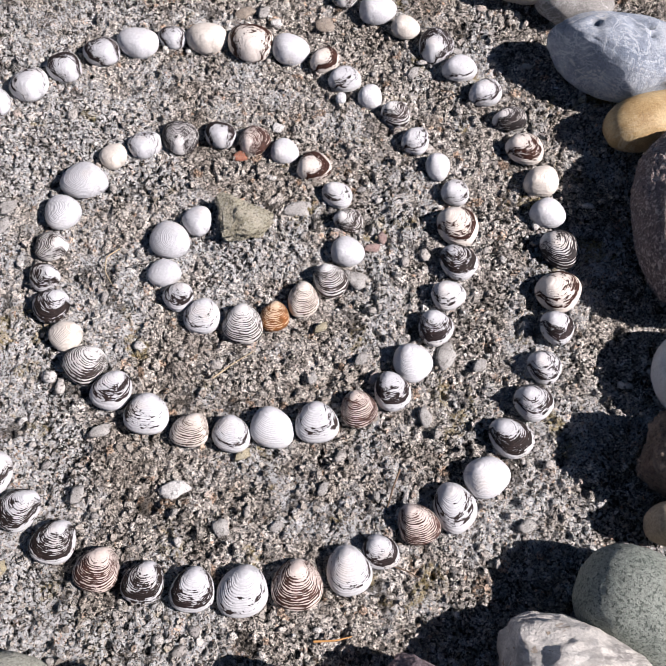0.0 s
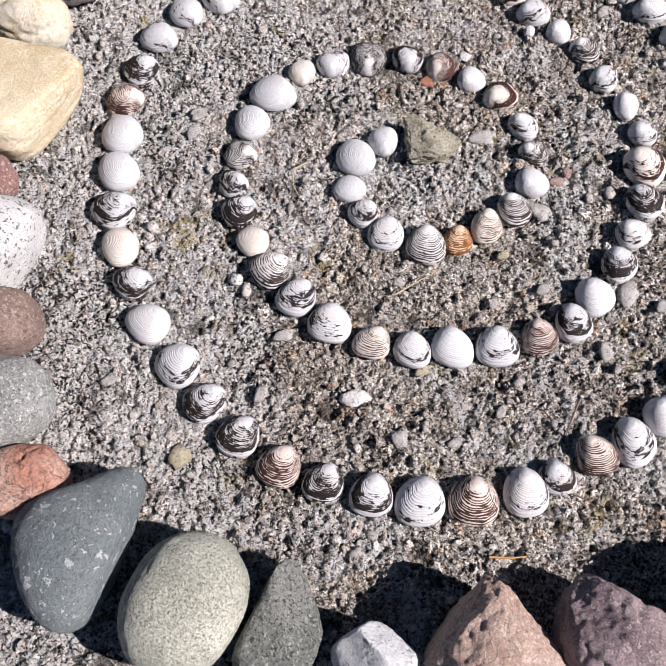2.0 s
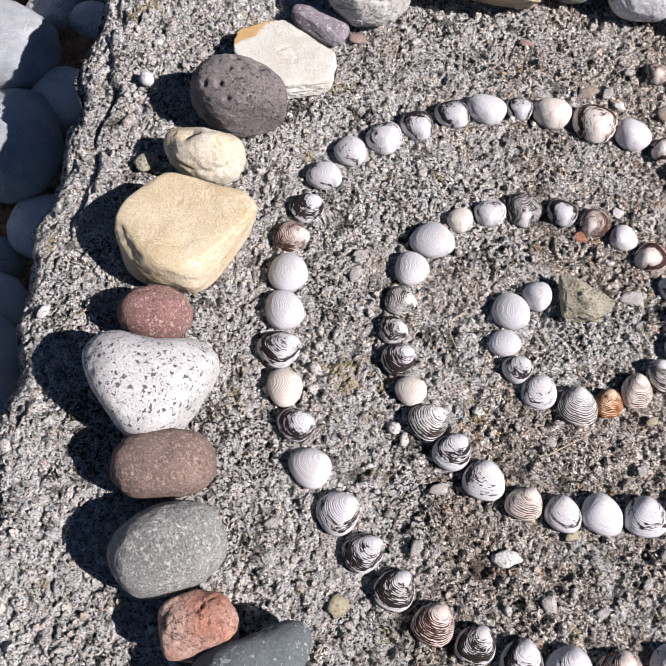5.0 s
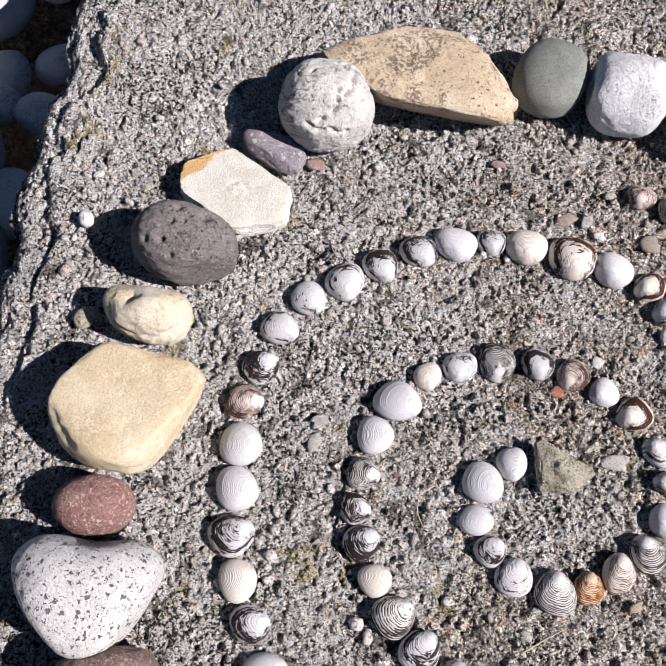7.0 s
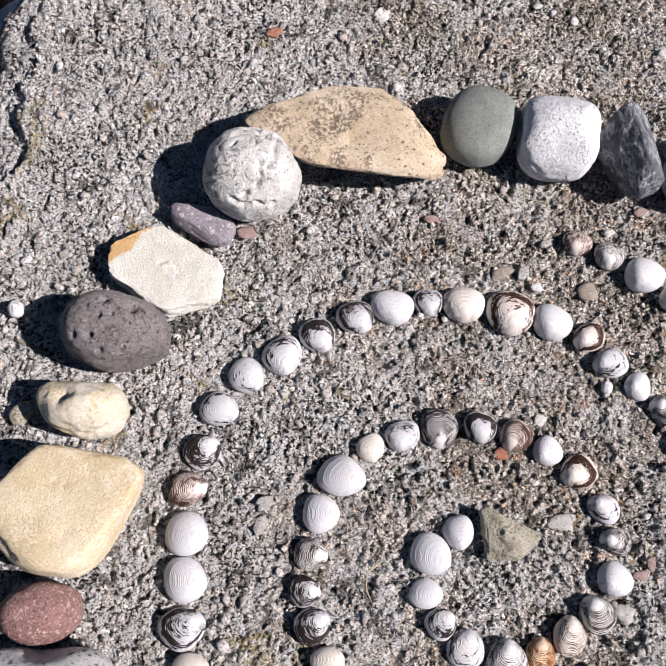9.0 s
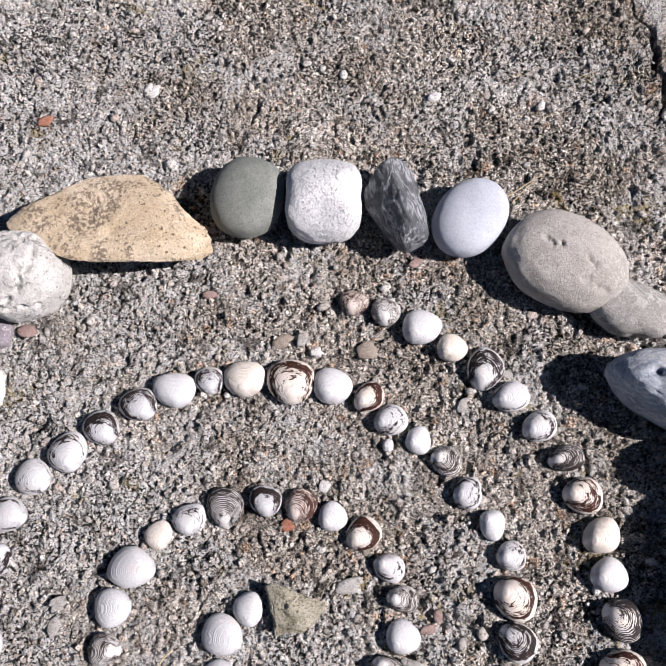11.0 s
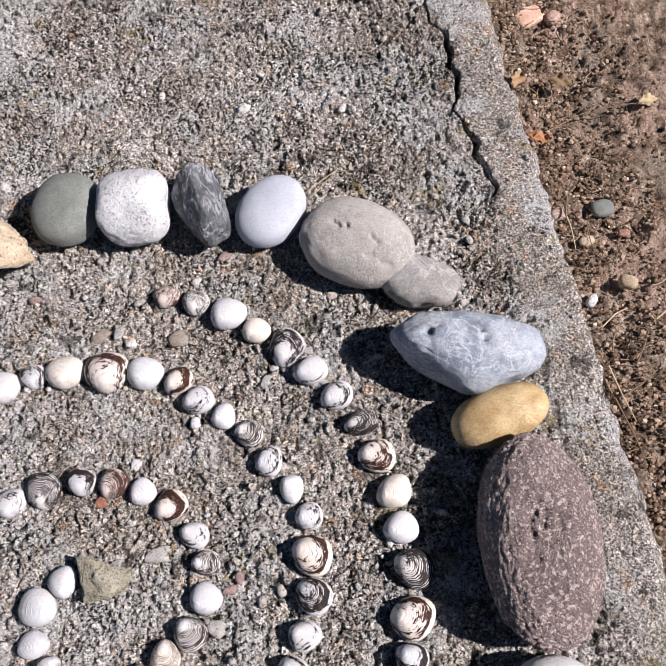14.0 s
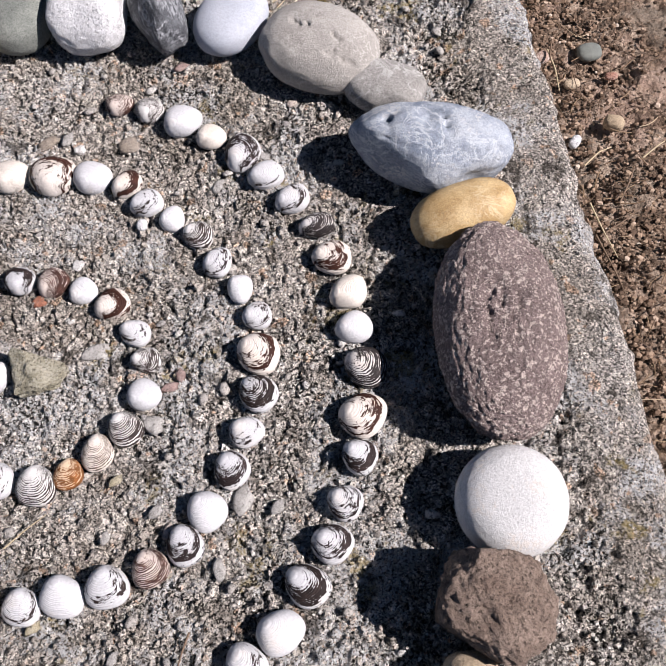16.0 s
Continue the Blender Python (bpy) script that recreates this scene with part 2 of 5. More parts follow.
def rock_material(name, base, second, fleck=None, fleck_amount=0.0, fleck_scale=500, veins=None, vein_scale=40, stain=None, rough=0.8, depth=0.0008, grain=700, pits=0.0, blotch=26, contrast=0.7, streak=1.0, vein_width=0.035, rim=None, rim_from=0.03, pores=0.18):
    """Beach stone: two body tones, fine grain, and where it has them flecks, veins, stains and pores."""
    n = Nodes("rock_" + name, rough, 0.3)
    at = n.shifted(20.0)
    body = n.mix(n.step(n.noise(at, blotch, 6, 0.68), 0.34, 0.66), base, second)
    gr = n.noise(at, grain, 4, 0.75)
    col = n.mix(contrast, body, n.ramp(gr, [(0.28, 0.45), (0.5, 0.98), (0.72, 1.42)]), "MULTIPLY")
    sp = n.add("SeparateColor")
    n.put(sp.inputs[0], n.cells(at, 1300, out="Color"))
    col = n.mix(0.35 * contrast, col, n.ramp(sp.outputs[0], [(0.0, 0.55), (0.5, 1.0), (1.0, 1.4)]), "MULTIPLY")
    h = gr
    warp = n.add("VectorMath", operation="ADD")
    n.put(warp.inputs[0], at)
    wv = n.add("TexNoise")
    n.put(wv.inputs["Vector"], at)
    n.put(wv.inputs["Scale"], fleck_scale * 1.3)
    n.put(wv.inputs["Detail"], 3.0)
    sc = n.add("VectorMath", operation="SCALE")
    n.put(sc.inputs[0], wv.outputs["Color"])
    n.put(sc.inputs["Scale"], 2.0 / fleck_scale)
    n.put(warp.inputs[1], sc.outputs[0])
    if fleck is not None:
        for scale, share in ((fleck_scale, 1.0), (fleck_scale * 2.1, 0.9)):
            sep = n.add("SeparateColor")
            n.put(sep.inputs[0], n.cells(warp.outputs[0], scale, out="Color"))
            near = n.cells(warp.outputs[0], scale)
            size = n.math("MULTIPLY_ADD", sep.outputs[1], 0.35, 0.30)
            on = n.math("MULTIPLY", n.step(sep.outputs[0], 1.0 - fleck_amount * share, 1.02 - fleck_amount * share), n.step(near, size, n.math("SUBTRACT", size, 0.15)))
            col = n.mix(n.math("MULTIPLY", on, 0.85), col, fleck)
            h = n.math("ADD", h, n.math("MULTIPLY", on, 0.2))
    if veins is not None:
        sv = n.add("Mapping")
        n.put(sv.inputs["Vector"], at)
        sv.inputs["Rotation"].default_value = (0.3, 0.2, 0.7)
        sv.inputs["Scale"].default_value = (1.0, streak, 1.0)
        e = n.math("ABSOLUTE", n.math("SUBTRACT", n.noise(sv.outputs[0], vein_scale, 6, 0.65, 1.0), 0.5))
        thin = n.step(n.noise(at, vein_scale * 0.8, 3), 0.35, 0.6)
        col = n.mix(n.math("MULTIPLY", n.math("MULTIPLY", n.step(e, vein_width, 0.004), thin), 0.75), col, veins)
    if stain is not None:
        s = n.math("MULTIPLY", n.step(n.noise(at, 30, 7, 0.75, 0.6), 0.50, 0.58), n.step(n.noise(at, 450, 3, 0.7), 0.46, 0.53))
        col = n.mix(n.math("MULTIPLY", s, 0.85), col, stain)
    # pores: sunk in the bump, with their inner shade painted as darker body colour
    if pores:
        hole = n.math("MULTIPLY", n.step(n.noise(at, 620, 4, 0.7, 0.4), 0.555, 0.60), pores)
        col = n.mix(hole, col, n.mix(1.0, col, (0.22, 0.21, 0.20), "MULTIPLY"))
        h = n.math("SUBTRACT", h, n.math("MULTIPLY", hole, 0.6))
    if rim is not None:
        side = n.add("VectorMath", operation="DOT_PRODUCT")
        n.put(side.inputs[0], n.coords())
        side.inputs[1].default_value = (-0.77, 0.64, 0.0)
        out = n.math("ADD", side.outputs["Value"], n.math("MULTIPLY", n.math("SUBTRACT", n.noise(at, 70, 5, 0.7), 0.5), 0.018))
        col = n.mix(n.math("MULTIPLY", n.step(out, rim_from, rim_from + 0.002), 0.85), col, rim)
    b = n.bump(h, depth)
    if pits:
        p = n.math("MULTIPLY", n.step(n.cells(warp.outputs[0], 300), 0.34, 0.14), n.step(n.noise(at, 60, 3), 0.42, 0.58))
        b = n.bump(n.math("SUBTRACT", 1.0, p), 0.0022 * pits, b)
    return n.done(col, b)


# ---- geometry helpers ----
def mesh_object(name, verts, faces, material, parent=None, smooth=True):
    me = bpy.data.meshes.new(name)
    me.from_pydata(verts, [], faces)
    if smooth:
        me.polygons.foreach_set("use_smooth", [True] * len(me.polygons))
    me.materials.append(material)
    ob = new(name, me)
    if parent is not None:
        ob.parent = parent
    return ob


def value_noise(x, y, cell, seed):
    """Smooth lattice noise in -1..1 over arrays of places."""
    tab = np.random.default_rng(seed).uniform(-1, 1, (256, 256))
    u, v = x / cell + 1000.3, y / cell + 1000.7
    i, j = np.floor(u).astype(int), np.floor(v).astype(int)
    fx, fy = u - i, v - j
    fx, fy = fx * fx * (3 - 2 * fx), fy * fy * (3 - 2 * fy)
    a, b = tab[i % 256, j % 256], tab[(i + 1) % 256, j % 256]
    c, d = tab[i % 256, (j + 1) % 256], tab[(i + 1) % 256, (j + 1) % 256]
    return (a * (1 - fx) + b * fx) * (1 - fy) + (c * (1 - fx) + d * fx) * fy


def knobs(x, y, cell, seed, share=1.0):
    """Height 0..1 of rounded grains packed on a jittered lattice, with a random number for each grain. share: how many cells hold one."""
    r = np.random.default_rng(seed)
    jx, jy, hh, tone = (r.uniform(lo, 1, (256, 256)) for lo in (0, 0, 0.3, 0))
    hh = hh * (r.uniform(0, 1, (256, 256)) < share)
    ang, squash = r.uniform(0, math.pi, (256, 256)), r.uniform(1.0, 1.8, (256, 256))
    tx, ty = r.uniform(-0.55, 0.55, (2, 256, 256))
    u, v = x / cell + 500.0, y / cell + 500.0
    i, j = np.floor(u).astype(int), np.floor(v).astype(int)
    best, mark = np.zeros_like(u), np.full_like(u, 0.3)
    for di in (-1, 0, 1):
        for dj in (-1, 0, 1):
            a, b = (i + di) % 256, (j + dj) % 256
            dx, dy = u - (i + di + jx[a, b]), v - (j + dj + jy[a, b])
            c, s = np.cos(ang[a, b]), np.sin(ang[a, b])
            d2 = (c * dx + s * dy) ** 2 + ((c * dy - s * dx) * squash[a, b]) ** 2
            h = hh[a, b] * np.clip(1 - (d2 / 0.5) ** 2.4, 0, 1) ** 0.6 * np.clip(1 + tx[a, b] * dx + ty[a, b] * dy, 0.3, 1.7)
            mark = np.where(h > best, tone[a, b], mark)
            best = np.maximum(best, h)
    return best, mark


def edge_left(y):
    return -0.336 - 0.105 * (y + 0.05) + 0.16 * np.clip(y - 0.08, 0, 1) ** 1.15 * 0.55 + 0.004 * np.sin(y * 37) + 0.003 * np.sin(y * 91 + 1)


def edge_right(y):
    return 0.373 - 0.088 * (y + 0.02) + 0.0014 * np.sin(y * 43 + 2) + 0.0007 * np.sin(y * 120)


def crack_line(y):
    return 0.312 - 0.11 * (y - 0.2) + 0.004 * np.sin(y * 55) + 0.0025 * np.sin(y * 131 + 0.7) + 0.0015 * np.sin(y * 290)


CONCRETE = concrete_material()
SOIL = soil_material()


def slab_height(x, y):
    """Height of the top and two random numbers that name the grain lying there."""
    smooth_from = np.minimum(crack_line(y), edge_right(y) - 0.046)
    fine_side = np.clip((x - smooth_from) / 0.012, 0, 1)
    rough = 0.84 - 0.60 * fine_side
    z = 0.0018 * value_noise(x, y, 0.11, 1) + 0.0011 * value_noise(x, y, 0.03, 2) - 0.0046 * rough
    layers = [(0.0027, 41, 0.9, 0.0027), (0.0043, 42, 0.62, 0.0041), (0.0072, 43, 0.30, 0.0046), (0.0125, 44, 0.14, 0.0048)]
    top, tone, hue = np.zeros_like(x), np.full_like(x, 0.2), np.full_like(x, 0.5)
    for cell, seed, share, tall in layers:
        k, m = knobs(x, y, cell, seed, share)
        better = k * tall > top
        tone, hue = np.where(better, m, tone), np.where(better, (m * 37.7) % 1.0, hue)
        top = np.maximum(top, k * tall)
    tone = np.where(top < 0.0005, 0.2, tone)
    z = z + rough * (top + 0.0007 * value_noise(x, y, 0.0022, 5))
    pit = np.clip(value_noise(x, y, 0.010, 6) * 0.6 + value_noise(x, y, 0.004, 7) * 0.8 - 0.42, 0, 1)
    z = z - rough * (0.0075 * pit + 0.0016 * np.exp(-((value_noise(x, y, 0.0048, 8) / 0.10) ** 2)))
    live = np.clip((y - 0.20) / 0.13, 0, 1)
    gap = np.exp(-(((x - crack_line(y)) / ((0.0008 + 0.0020 * live) * (0.75 + 0.7 * value_noise(x, y, 0.05, 9)))) ** 2))
    return z - 0.022 * live * gap, tone, hue


def build_slab():
    """One cast slab: rough top, worn shoulders and steep sides in a single skin."""
    y = np.concatenate([np.linspace(-0.70, -0.38, 60), np.linspace(-0.378, 0.52, 960), np.linspace(0.53, 0.90, 70)])
    across = np.linspace(0, 1, 740)
    yy, uu = np.meshgrid(y, across, indexing="ij")
    xl, xr = edge_left(yy), edge_right(yy)
    xx = xl + (xr - xl) * uu
    zz, tone, hue = slab_height(xx, yy)
    zz = zz - 0.010 * np.exp(-(xr - xx) / 0.006) * (0.7 + 0.5 * value_noise(xx, yy, 0.02, 11))
    # the lake side is broken away in a lower, ragged shelf
    bite = 0.022 + 0.010 * value_noise(xx, yy, 0.04, 13) + 0.005 * value_noise(xx, yy, 0.013, 14)
    step = np.clip((yy + 0.06) / 0.05, 0.25, 1)
    zz = zz - step * (0.008 * np.clip((bite - (xx - xl)) / 0.005, 0, 1) * (0.8 + 0.5 * value_noise(xx, yy, 0.03, 15)) + 0.006 * np.exp(-(((xx - xl) - bite) / 0.003) ** 2)) - 0.012 * np.exp(-(xx - xl) / 0.005)
    down = np.array([0.004, 0.009, 0.016, 0.025, 0.04, 0.06, 0.085, 0.115, 0.15, 0.20, 0.28, 0.36])
    sides = []
    for edge, sign, start in ((xl[:, :1], -1, zz[:, :1]), (xr[:, :1], 1, zz[:, -1:])):
        d = np.tile(down, (len(y), 1))
        ys = np.tile(y[:, None], (1, len(down)))
        wob = 0.002 * value_noise(ys, d, 0.02, 21) + 0.002 * value_noise(ys, d, 0.006, 22)
        sides.append((edge + sign * (0.002 + d * 0.06 + wob), ys, start * 0.6 - 0.003 - d))
    lx, ly, lz = (a[:, ::-1] for a in sides[0])
    x_all = np.hstack([lx, xx, sides[1][0]])
    y_all = np.hstack([ly, yy, sides[1][1]])
    z_all = np.hstack([lz, zz, sides[1][2]])
    rim = np.random.default_rng(5).uniform(0.1, 0.7, lx.shape)
    rows, cols = x_all.shape
    verts = np.stack([x_all, y_all, z_all], -1).reshape(-1, 3)
    k = np.arange(rows * cols).reshape(rows, cols)
    faces = np.stack([k[:-1, :-1], k[:-1, 1:], k[1:, 1:], k[1:, :-1]], -1).reshape(-1, 4)
    ob = mesh_object("concrete_slab", verts.tolist(), faces.tolist(), CONCRETE)
    strip = np.clip((xx - np.minimum(crack_line(yy), edge_right(yy) - 0.046)) / 0.012, 0, 1)
    tone = tone + strip * (0.42 - tone) * 0.7
    for key, vals in (("grain", np.hstack([rim, tone, rim])), ("hue", np.hstack([rim, hue, rim])), ("strip", np.hstack([rim * 0, strip, rim * 0 + 1]))):
        ob.data.attributes.new(key, "FLOAT", "POINT").data.foreach_set("value", vals.ravel().astype(np.float32))
    return tagged(ob, "rough grey weathered concrete slab with exposed gravel", "slab", kind="structure")


slab = build_slab()


def grit_material():
    n = Nodes("sand_grains", 0.95, 0.1)
    at = n.coords()
    col = n.ramp(n.add("NewGeometry").outputs["Random Per Island"], [(0.0, (0.30, 0.282, 0.26)), (0.2, (0.45, 0.425, 0.394)), (0.6, (0.60, 0.57, 0.535)), (0.88, (0.74, 0.71, 0.675)), (0.93, (0.52, 0.43, 0.365)), (0.95, (0.80, 0.78, 0.75)), (1.0, (0.86, 0.85, 0.83))])
    fine = n.noise(at, 1400, 3, 0.7)
    col = n.mix(0.8, col, n.ramp(fine, [(0.3, 0.55), (0.5, 1.0), (0.7, 1.35)]), "MULTIPLY")
    wide = n.noise(at, 9, 5, 0.6)
    col = n.mix(1.0, col, n.ramp(wide, [(0.32, (0.74, 0.695, 0.635)), (0.5, (1.0, 0.965, 0.92)), (0.68, (1.2, 1.185, 1.165))]), "MULTIPLY")
    dark = n.math("MULTIPLY", n.step(n.noise(at, 40, 5, 0.7), 0.60, 0.68), 0.6)
    col = n.mix(dark, col, (0.075, 0.068, 0.055))
    moss = n.math("MULTIPLY", n.step(n.noise(at, 27, 5, 0.66, 0.4), 0.59, 0.67), n.step(n.noise(at, 300, 2), 0.36, 0.52))
    col = n.mix(n.math("MULTIPLY", moss, 0.7), col, (0.34, 0.26, 0.085))
    # same black on the grains: painted crevice shade together with lichen
    col = n.mix(n.math("MULTIPLY", pore_shade_lichen(n, at), 0.95), col, (0.018, 0.016, 0.014))
    return n.done(col, n.bump(n.noise(at, 600, 5, 0.75), 0.0028))


def build_grit(count):
    """Angular sand and gravel grains that weathering has left standing out of the cement."""
    r = np.random.default_rng(19)
    y = r.uniform(-0.37, 0.47, count)
    xl, xr = edge_left(y), edge_right(y)
    x = xl + 0.004 + (xr - xl - 0.008) * r.uniform(0, 1, count)
    keep = (np.abs(x - crack_line(y)) > 0.004) | (y < 0.13)
    x, y = x[keep], y[keep]
    count = len(x)
    size = np.clip(np.exp(r.normal(-6.75, 0.42, count)), 0.0005, 0.0034) * np.where(x > np.minimum(crack_line(y), edge_right(y) - 0.046), 0.6, 1.0)
    z = slab_height(x, y)[0]
    shelf = x - edge_left(y) < 0.03
    z = z - np.where(shelf, 0.012, 0.0)
    ang = r.uniform(0, 6.28, (count, 1)) + np.arange(5) * 1.2566 + r.uniform(-0.35, 0.35, (count, 5))
    reach = size[:, None] * r.uniform(0.75, 1.25, (count, 5))
    squash, turn = r.uniform(0.6, 1.0, (count, 1)), r.uniform(0, 6.28, (count, 1))
    lean = r.uniform(-0.35, 0.35, (count, 2))
    tall = size[:, None] * r.uniform(0.3, 0.75, (count, 1))

    def ring(scale, up):
        u, v = reach * scale * np.cos(ang), reach * scale * np.sin(ang) * squash
        px = u * np.cos(turn) - v * np.sin(turn)
        py = u * np.sin(turn) + v * np.cos(turn)
        pz = z[:, None] + up + (lean[:, :1] * px + lean[:, 1:] * py) * (up > 0).astype(float)
        return np.stack([x[:, None] + px, y[:, None] + py, pz], -1)

    verts = np.concatenate([ring(1.0, -0.7 * tall), ring(0.62, tall)], 1).reshape(-1, 3)
    base = (np.arange(count) * 10)[:, None]
    k = np.arange(5)
    quads = np.stack([base + k, base + (k + 1) % 5, base + 5 + (k + 1) % 5, base + 5 + k], -1).reshape(-1, 4)
    caps = base + 5 + k
    faces = quads.tolist() + caps.tolist()
    ob = mesh_object("sand_grains", verts.tolist(), faces, grit_material(), slab, smooth=False)
    return tagged(ob, "pale angular sand grains standing out of cement", kind="stuff")


build_grit(30000)


def build_ground():
    """Soil beside the slab, falling to the lake shore on the other side, one sheet to the horizon."""
    fine = np.linspace(0.30, 0.78, 230)
    xs = np.concatenate([[-400, -60, -8, -2.0], np.linspace(-0.9, 0.28, 24), fine, [0.9, 1.2, 2, 8, 60, 400]])
    ys = np.concatenate([[-400, -60, -8, -2, -1.0], np.linspace(-0.7, 0.95, 420), [1.3, 2, 8, 60, 400]])
    xx, yy = np.meshgrid(xs, ys)
    zz = -0.22 + 0.112 * np.clip((xx + 0.33) / 0.58, 0, 1) + 0.010 * value_noise(xx, yy, 0.12, 31) + 0.005 * value_noise(xx, yy, 0.03, 32) + 0.003 * knobs(xx, yy, 0.007, 33, 0.5)[0] + 0.0035 * value_noise(xx, yy, 0.010, 35) + 0.0018 * value_noise(xx, yy, 0.004, 34)
    rows, cols = xx.shape
    k = np.arange(rows * cols).reshape(rows, cols)
    faces = np.stack([k[:-1, :-1], k[:-1, 1:], k[1:, 1:], k[1:, :-1]], -1).reshape(-1, 4)
    ob = mesh_object("ground", np.stack([xx, yy, zz], -1).reshape(-1, 3).tolist(), faces.tolist(), SOIL)
    return tagged(ob, "dry brown soil with crumbs and reddish patches", "ground", kind="structure")


ground = build_ground()

# ---- stones ----
GOLD = (1 + 5**0.5) / 2


def towards(az, el):
    return np.array([math.cos(radians(az)) * math.cos(radians(el)), math.sin(radians(az)) * math.cos(radians(el)), math.sin(radians(el))])


def stone(name, label, x, y, a, b, h, turn, material, square=2.2, cuts=(), lumps=(), grooves=(), rough=0.02, fine=0.004, level=6, seed=1, plump=0.0, group="stones laid in a ring", base=0.0, flat=0.12, cat="stone", edge=0.22, grow=1.0):
    """A beach stone as long as 2a, as broad as 2b and h high, its length along turn. square: 2 is an egg, more is boxier, in plan; plump: the same in profile.
    cuts: (azimuth, elevation, metres) faces worn flat at that distance from the middle; lumps: (azimuth, elevation, metres, degrees)
    swellings that wide, hollows where negative; grooves: (azimuth, elevation, azimuth, elevation, metres, degrees) creases from one way to the other. edge: how round the cuts' edges are; grow: the whole stone larger or smaller."""
    bm = bmesh.new()
    bmesh.ops.create_icosphere(bm, subdivisions=level, radius=1.0)
    p = np.array([v.co[:] for v in bm.verts])
    unit = p.copy()
    up = plump or square
    flatwise = (np.abs(p[:, 0]) ** square + np.abs(p[:, 1]) ** square) ** (1 / square)
    p = p / ((flatwise**up + np.abs(p[:, 2]) ** up) ** (1 / up))[:, None]
    p[:, 2] = np.maximum(p[:, 2], -1 + flat)
    p = p * (a, b, h / (2 - flat))
    c, s = math.cos(radians(turn)), math.sin(radians(turn))
    p = p @ np.array([[c, s, 0], [-s, c, 0], [0, 0, 1]])
    way = p / np.linalg.norm(p, axis=1)[:, None]
    for az, el, swell, width in lumps:
        off = np.degrees(np.arccos(np.clip(way @ towards(az, el), -1, 1)))
        p = p + way * (swell * np.exp(-((off / width) ** 2)))[:, None]
    for az, el, reach in cuts:
        d = towards(az, el)
        soft = edge * reach
        over = np.clip(p @ d - reach + soft, 0, None)
        p = p - (over - soft * (1 - np.exp(-over / soft)))[:, None] * d
    for az, el, az2, el2, deep, width in grooves:
        cut = np.zeros(len(p))
        for k in range(36):
            t = k / 35
            d = towards(az + (az2 - az) * t, el + (el2 - el) * t) + 0.09 * np.array(noise.noise_vector(Vector((t * 4.1, seed, az * 0.1))))
            off = np.degrees(np.arccos(np.clip(way @ (d / np.linalg.norm(d)), -1, 1)))
            cut = np.maximum(cut, np.exp(-((off / width) ** 2)) * (0.65 + 0.35 * math.sin(k * 0.6 + seed)))
        p = p - way * (deep * cut)[:, None]
    size = (a + b) / 2
    wob = np.array([noise.fractal(Vector(q) * 1.5 + Vector((seed * 7.1, 0, 0)), 1.0, 2.0, 3) for q in unit])
    p = p * (1 + rough * 2.2 * wob)[:, None]
    if fine:
        grain = np.array([noise.fractal(Vector(q) * (300 * size) + Vector((0, seed * 3.3, 0)), 0.9, 2.0, 3) for q in unit])
        p = p * (1 + fine * 2 * grain)[:, None]
    p = p * grow
    p[:, 2] -= p[:, 2].min()
    for v, q in zip(bm.verts, p):
        v.co = q
    for face in bm.faces:
        face.smooth = True
    me = bpy.data.meshes.new(name)
    bm.to_mesh(me)
    bm.free()
    me.materials.append(material)
    ob = new(name, me)
    ob.matrix_world = pose(x, y, base - 0.0015)
    return tagged(ob, label, cat, group)


PUMICE = rock_material("porous_grey", (0.150, 0.132, 0.128), (0.215, 0.193, 0.186), pores=0.3, pits=1.6, depth=0.0012, rough=0.9, fleck=(0.34, 0.31, 0.29), fleck_amount=0.08, fleck_scale=600)
CREAM = rock_material("cream", (0.468, 0.419, 0.324), (0.594, 0.553, 0.459), stain=(0.42, 0.33, 0.18), pores=0.06, contrast=0.35, blotch=40)
BUFF = rock_material("buff", (0.427, 0.337, 0.199), (0.541, 0.465, 0.328), stain=(0.58, 0.51, 0.39), pores=0.10, contrast=0.4, blotch=20)
RED = rock_material("red_brown", (0.20, 0.105, 0.095), (0.30, 0.17, 0.15), fleck=(0.52, 0.38, 0.33), fleck_amount=0.38, fleck_scale=430, depth=0.0018, pits=0.4)
SALT = rock_material("speckled_granite", (0.437, 0.430, 0.416), (0.530, 0.521, 0.505), fleck=(0.05, 0.05, 0.055), fleck_amount=0.20, fleck_scale=400, contrast=0.45, pores=0.1)
RUSSET = rock_material("russet", (0.175, 0.12, 0.10), (0.25, 0.18, 0.15), fleck=(0.36, 0.28, 0.235), fleck_amount=0.42, fleck_scale=560, pits=0.4, depth=0.0012)
GREYGRAN = rock_material("grey_granite", (0.21, 0.212, 0.20), (0.31, 0.312, 0.295), fleck=(0.54, 0.535, 0.50), fleck_amount=0.42, fleck_scale=520, depth=0.0016, pores=0.5, contrast=0.6)
BRICK = rock_material("red_chert", (0.35, 0.165, 0.115), (0.50, 0.36, 0.295), veins=(0.05, 0.03, 0.026), vein_scale=50, rough=0.75, contrast=0.7, depth=0.0014, vein_width=0.022, pores=0.3)
SLATE = rock_material("dark_green_grey", (0.125, 0.147, 0.152), (0.185, 0.207, 0.21), fleck=(0.40, 0.42, 0.42), fleck_amount=0.13, fleck_scale=230, rough=0.75, depth=0.0014, pores=0.25, contrast=0.5)
OVAL = rock_material("pale_green_grey", (0.36, 0.36, 0.295), (0.47, 0.465, 0.39), fleck=(0.22, 0.22, 0.195), fleck_amount=0.24, fleck_scale=900, depth=0.0012, pores=0.3, contrast=0.6)
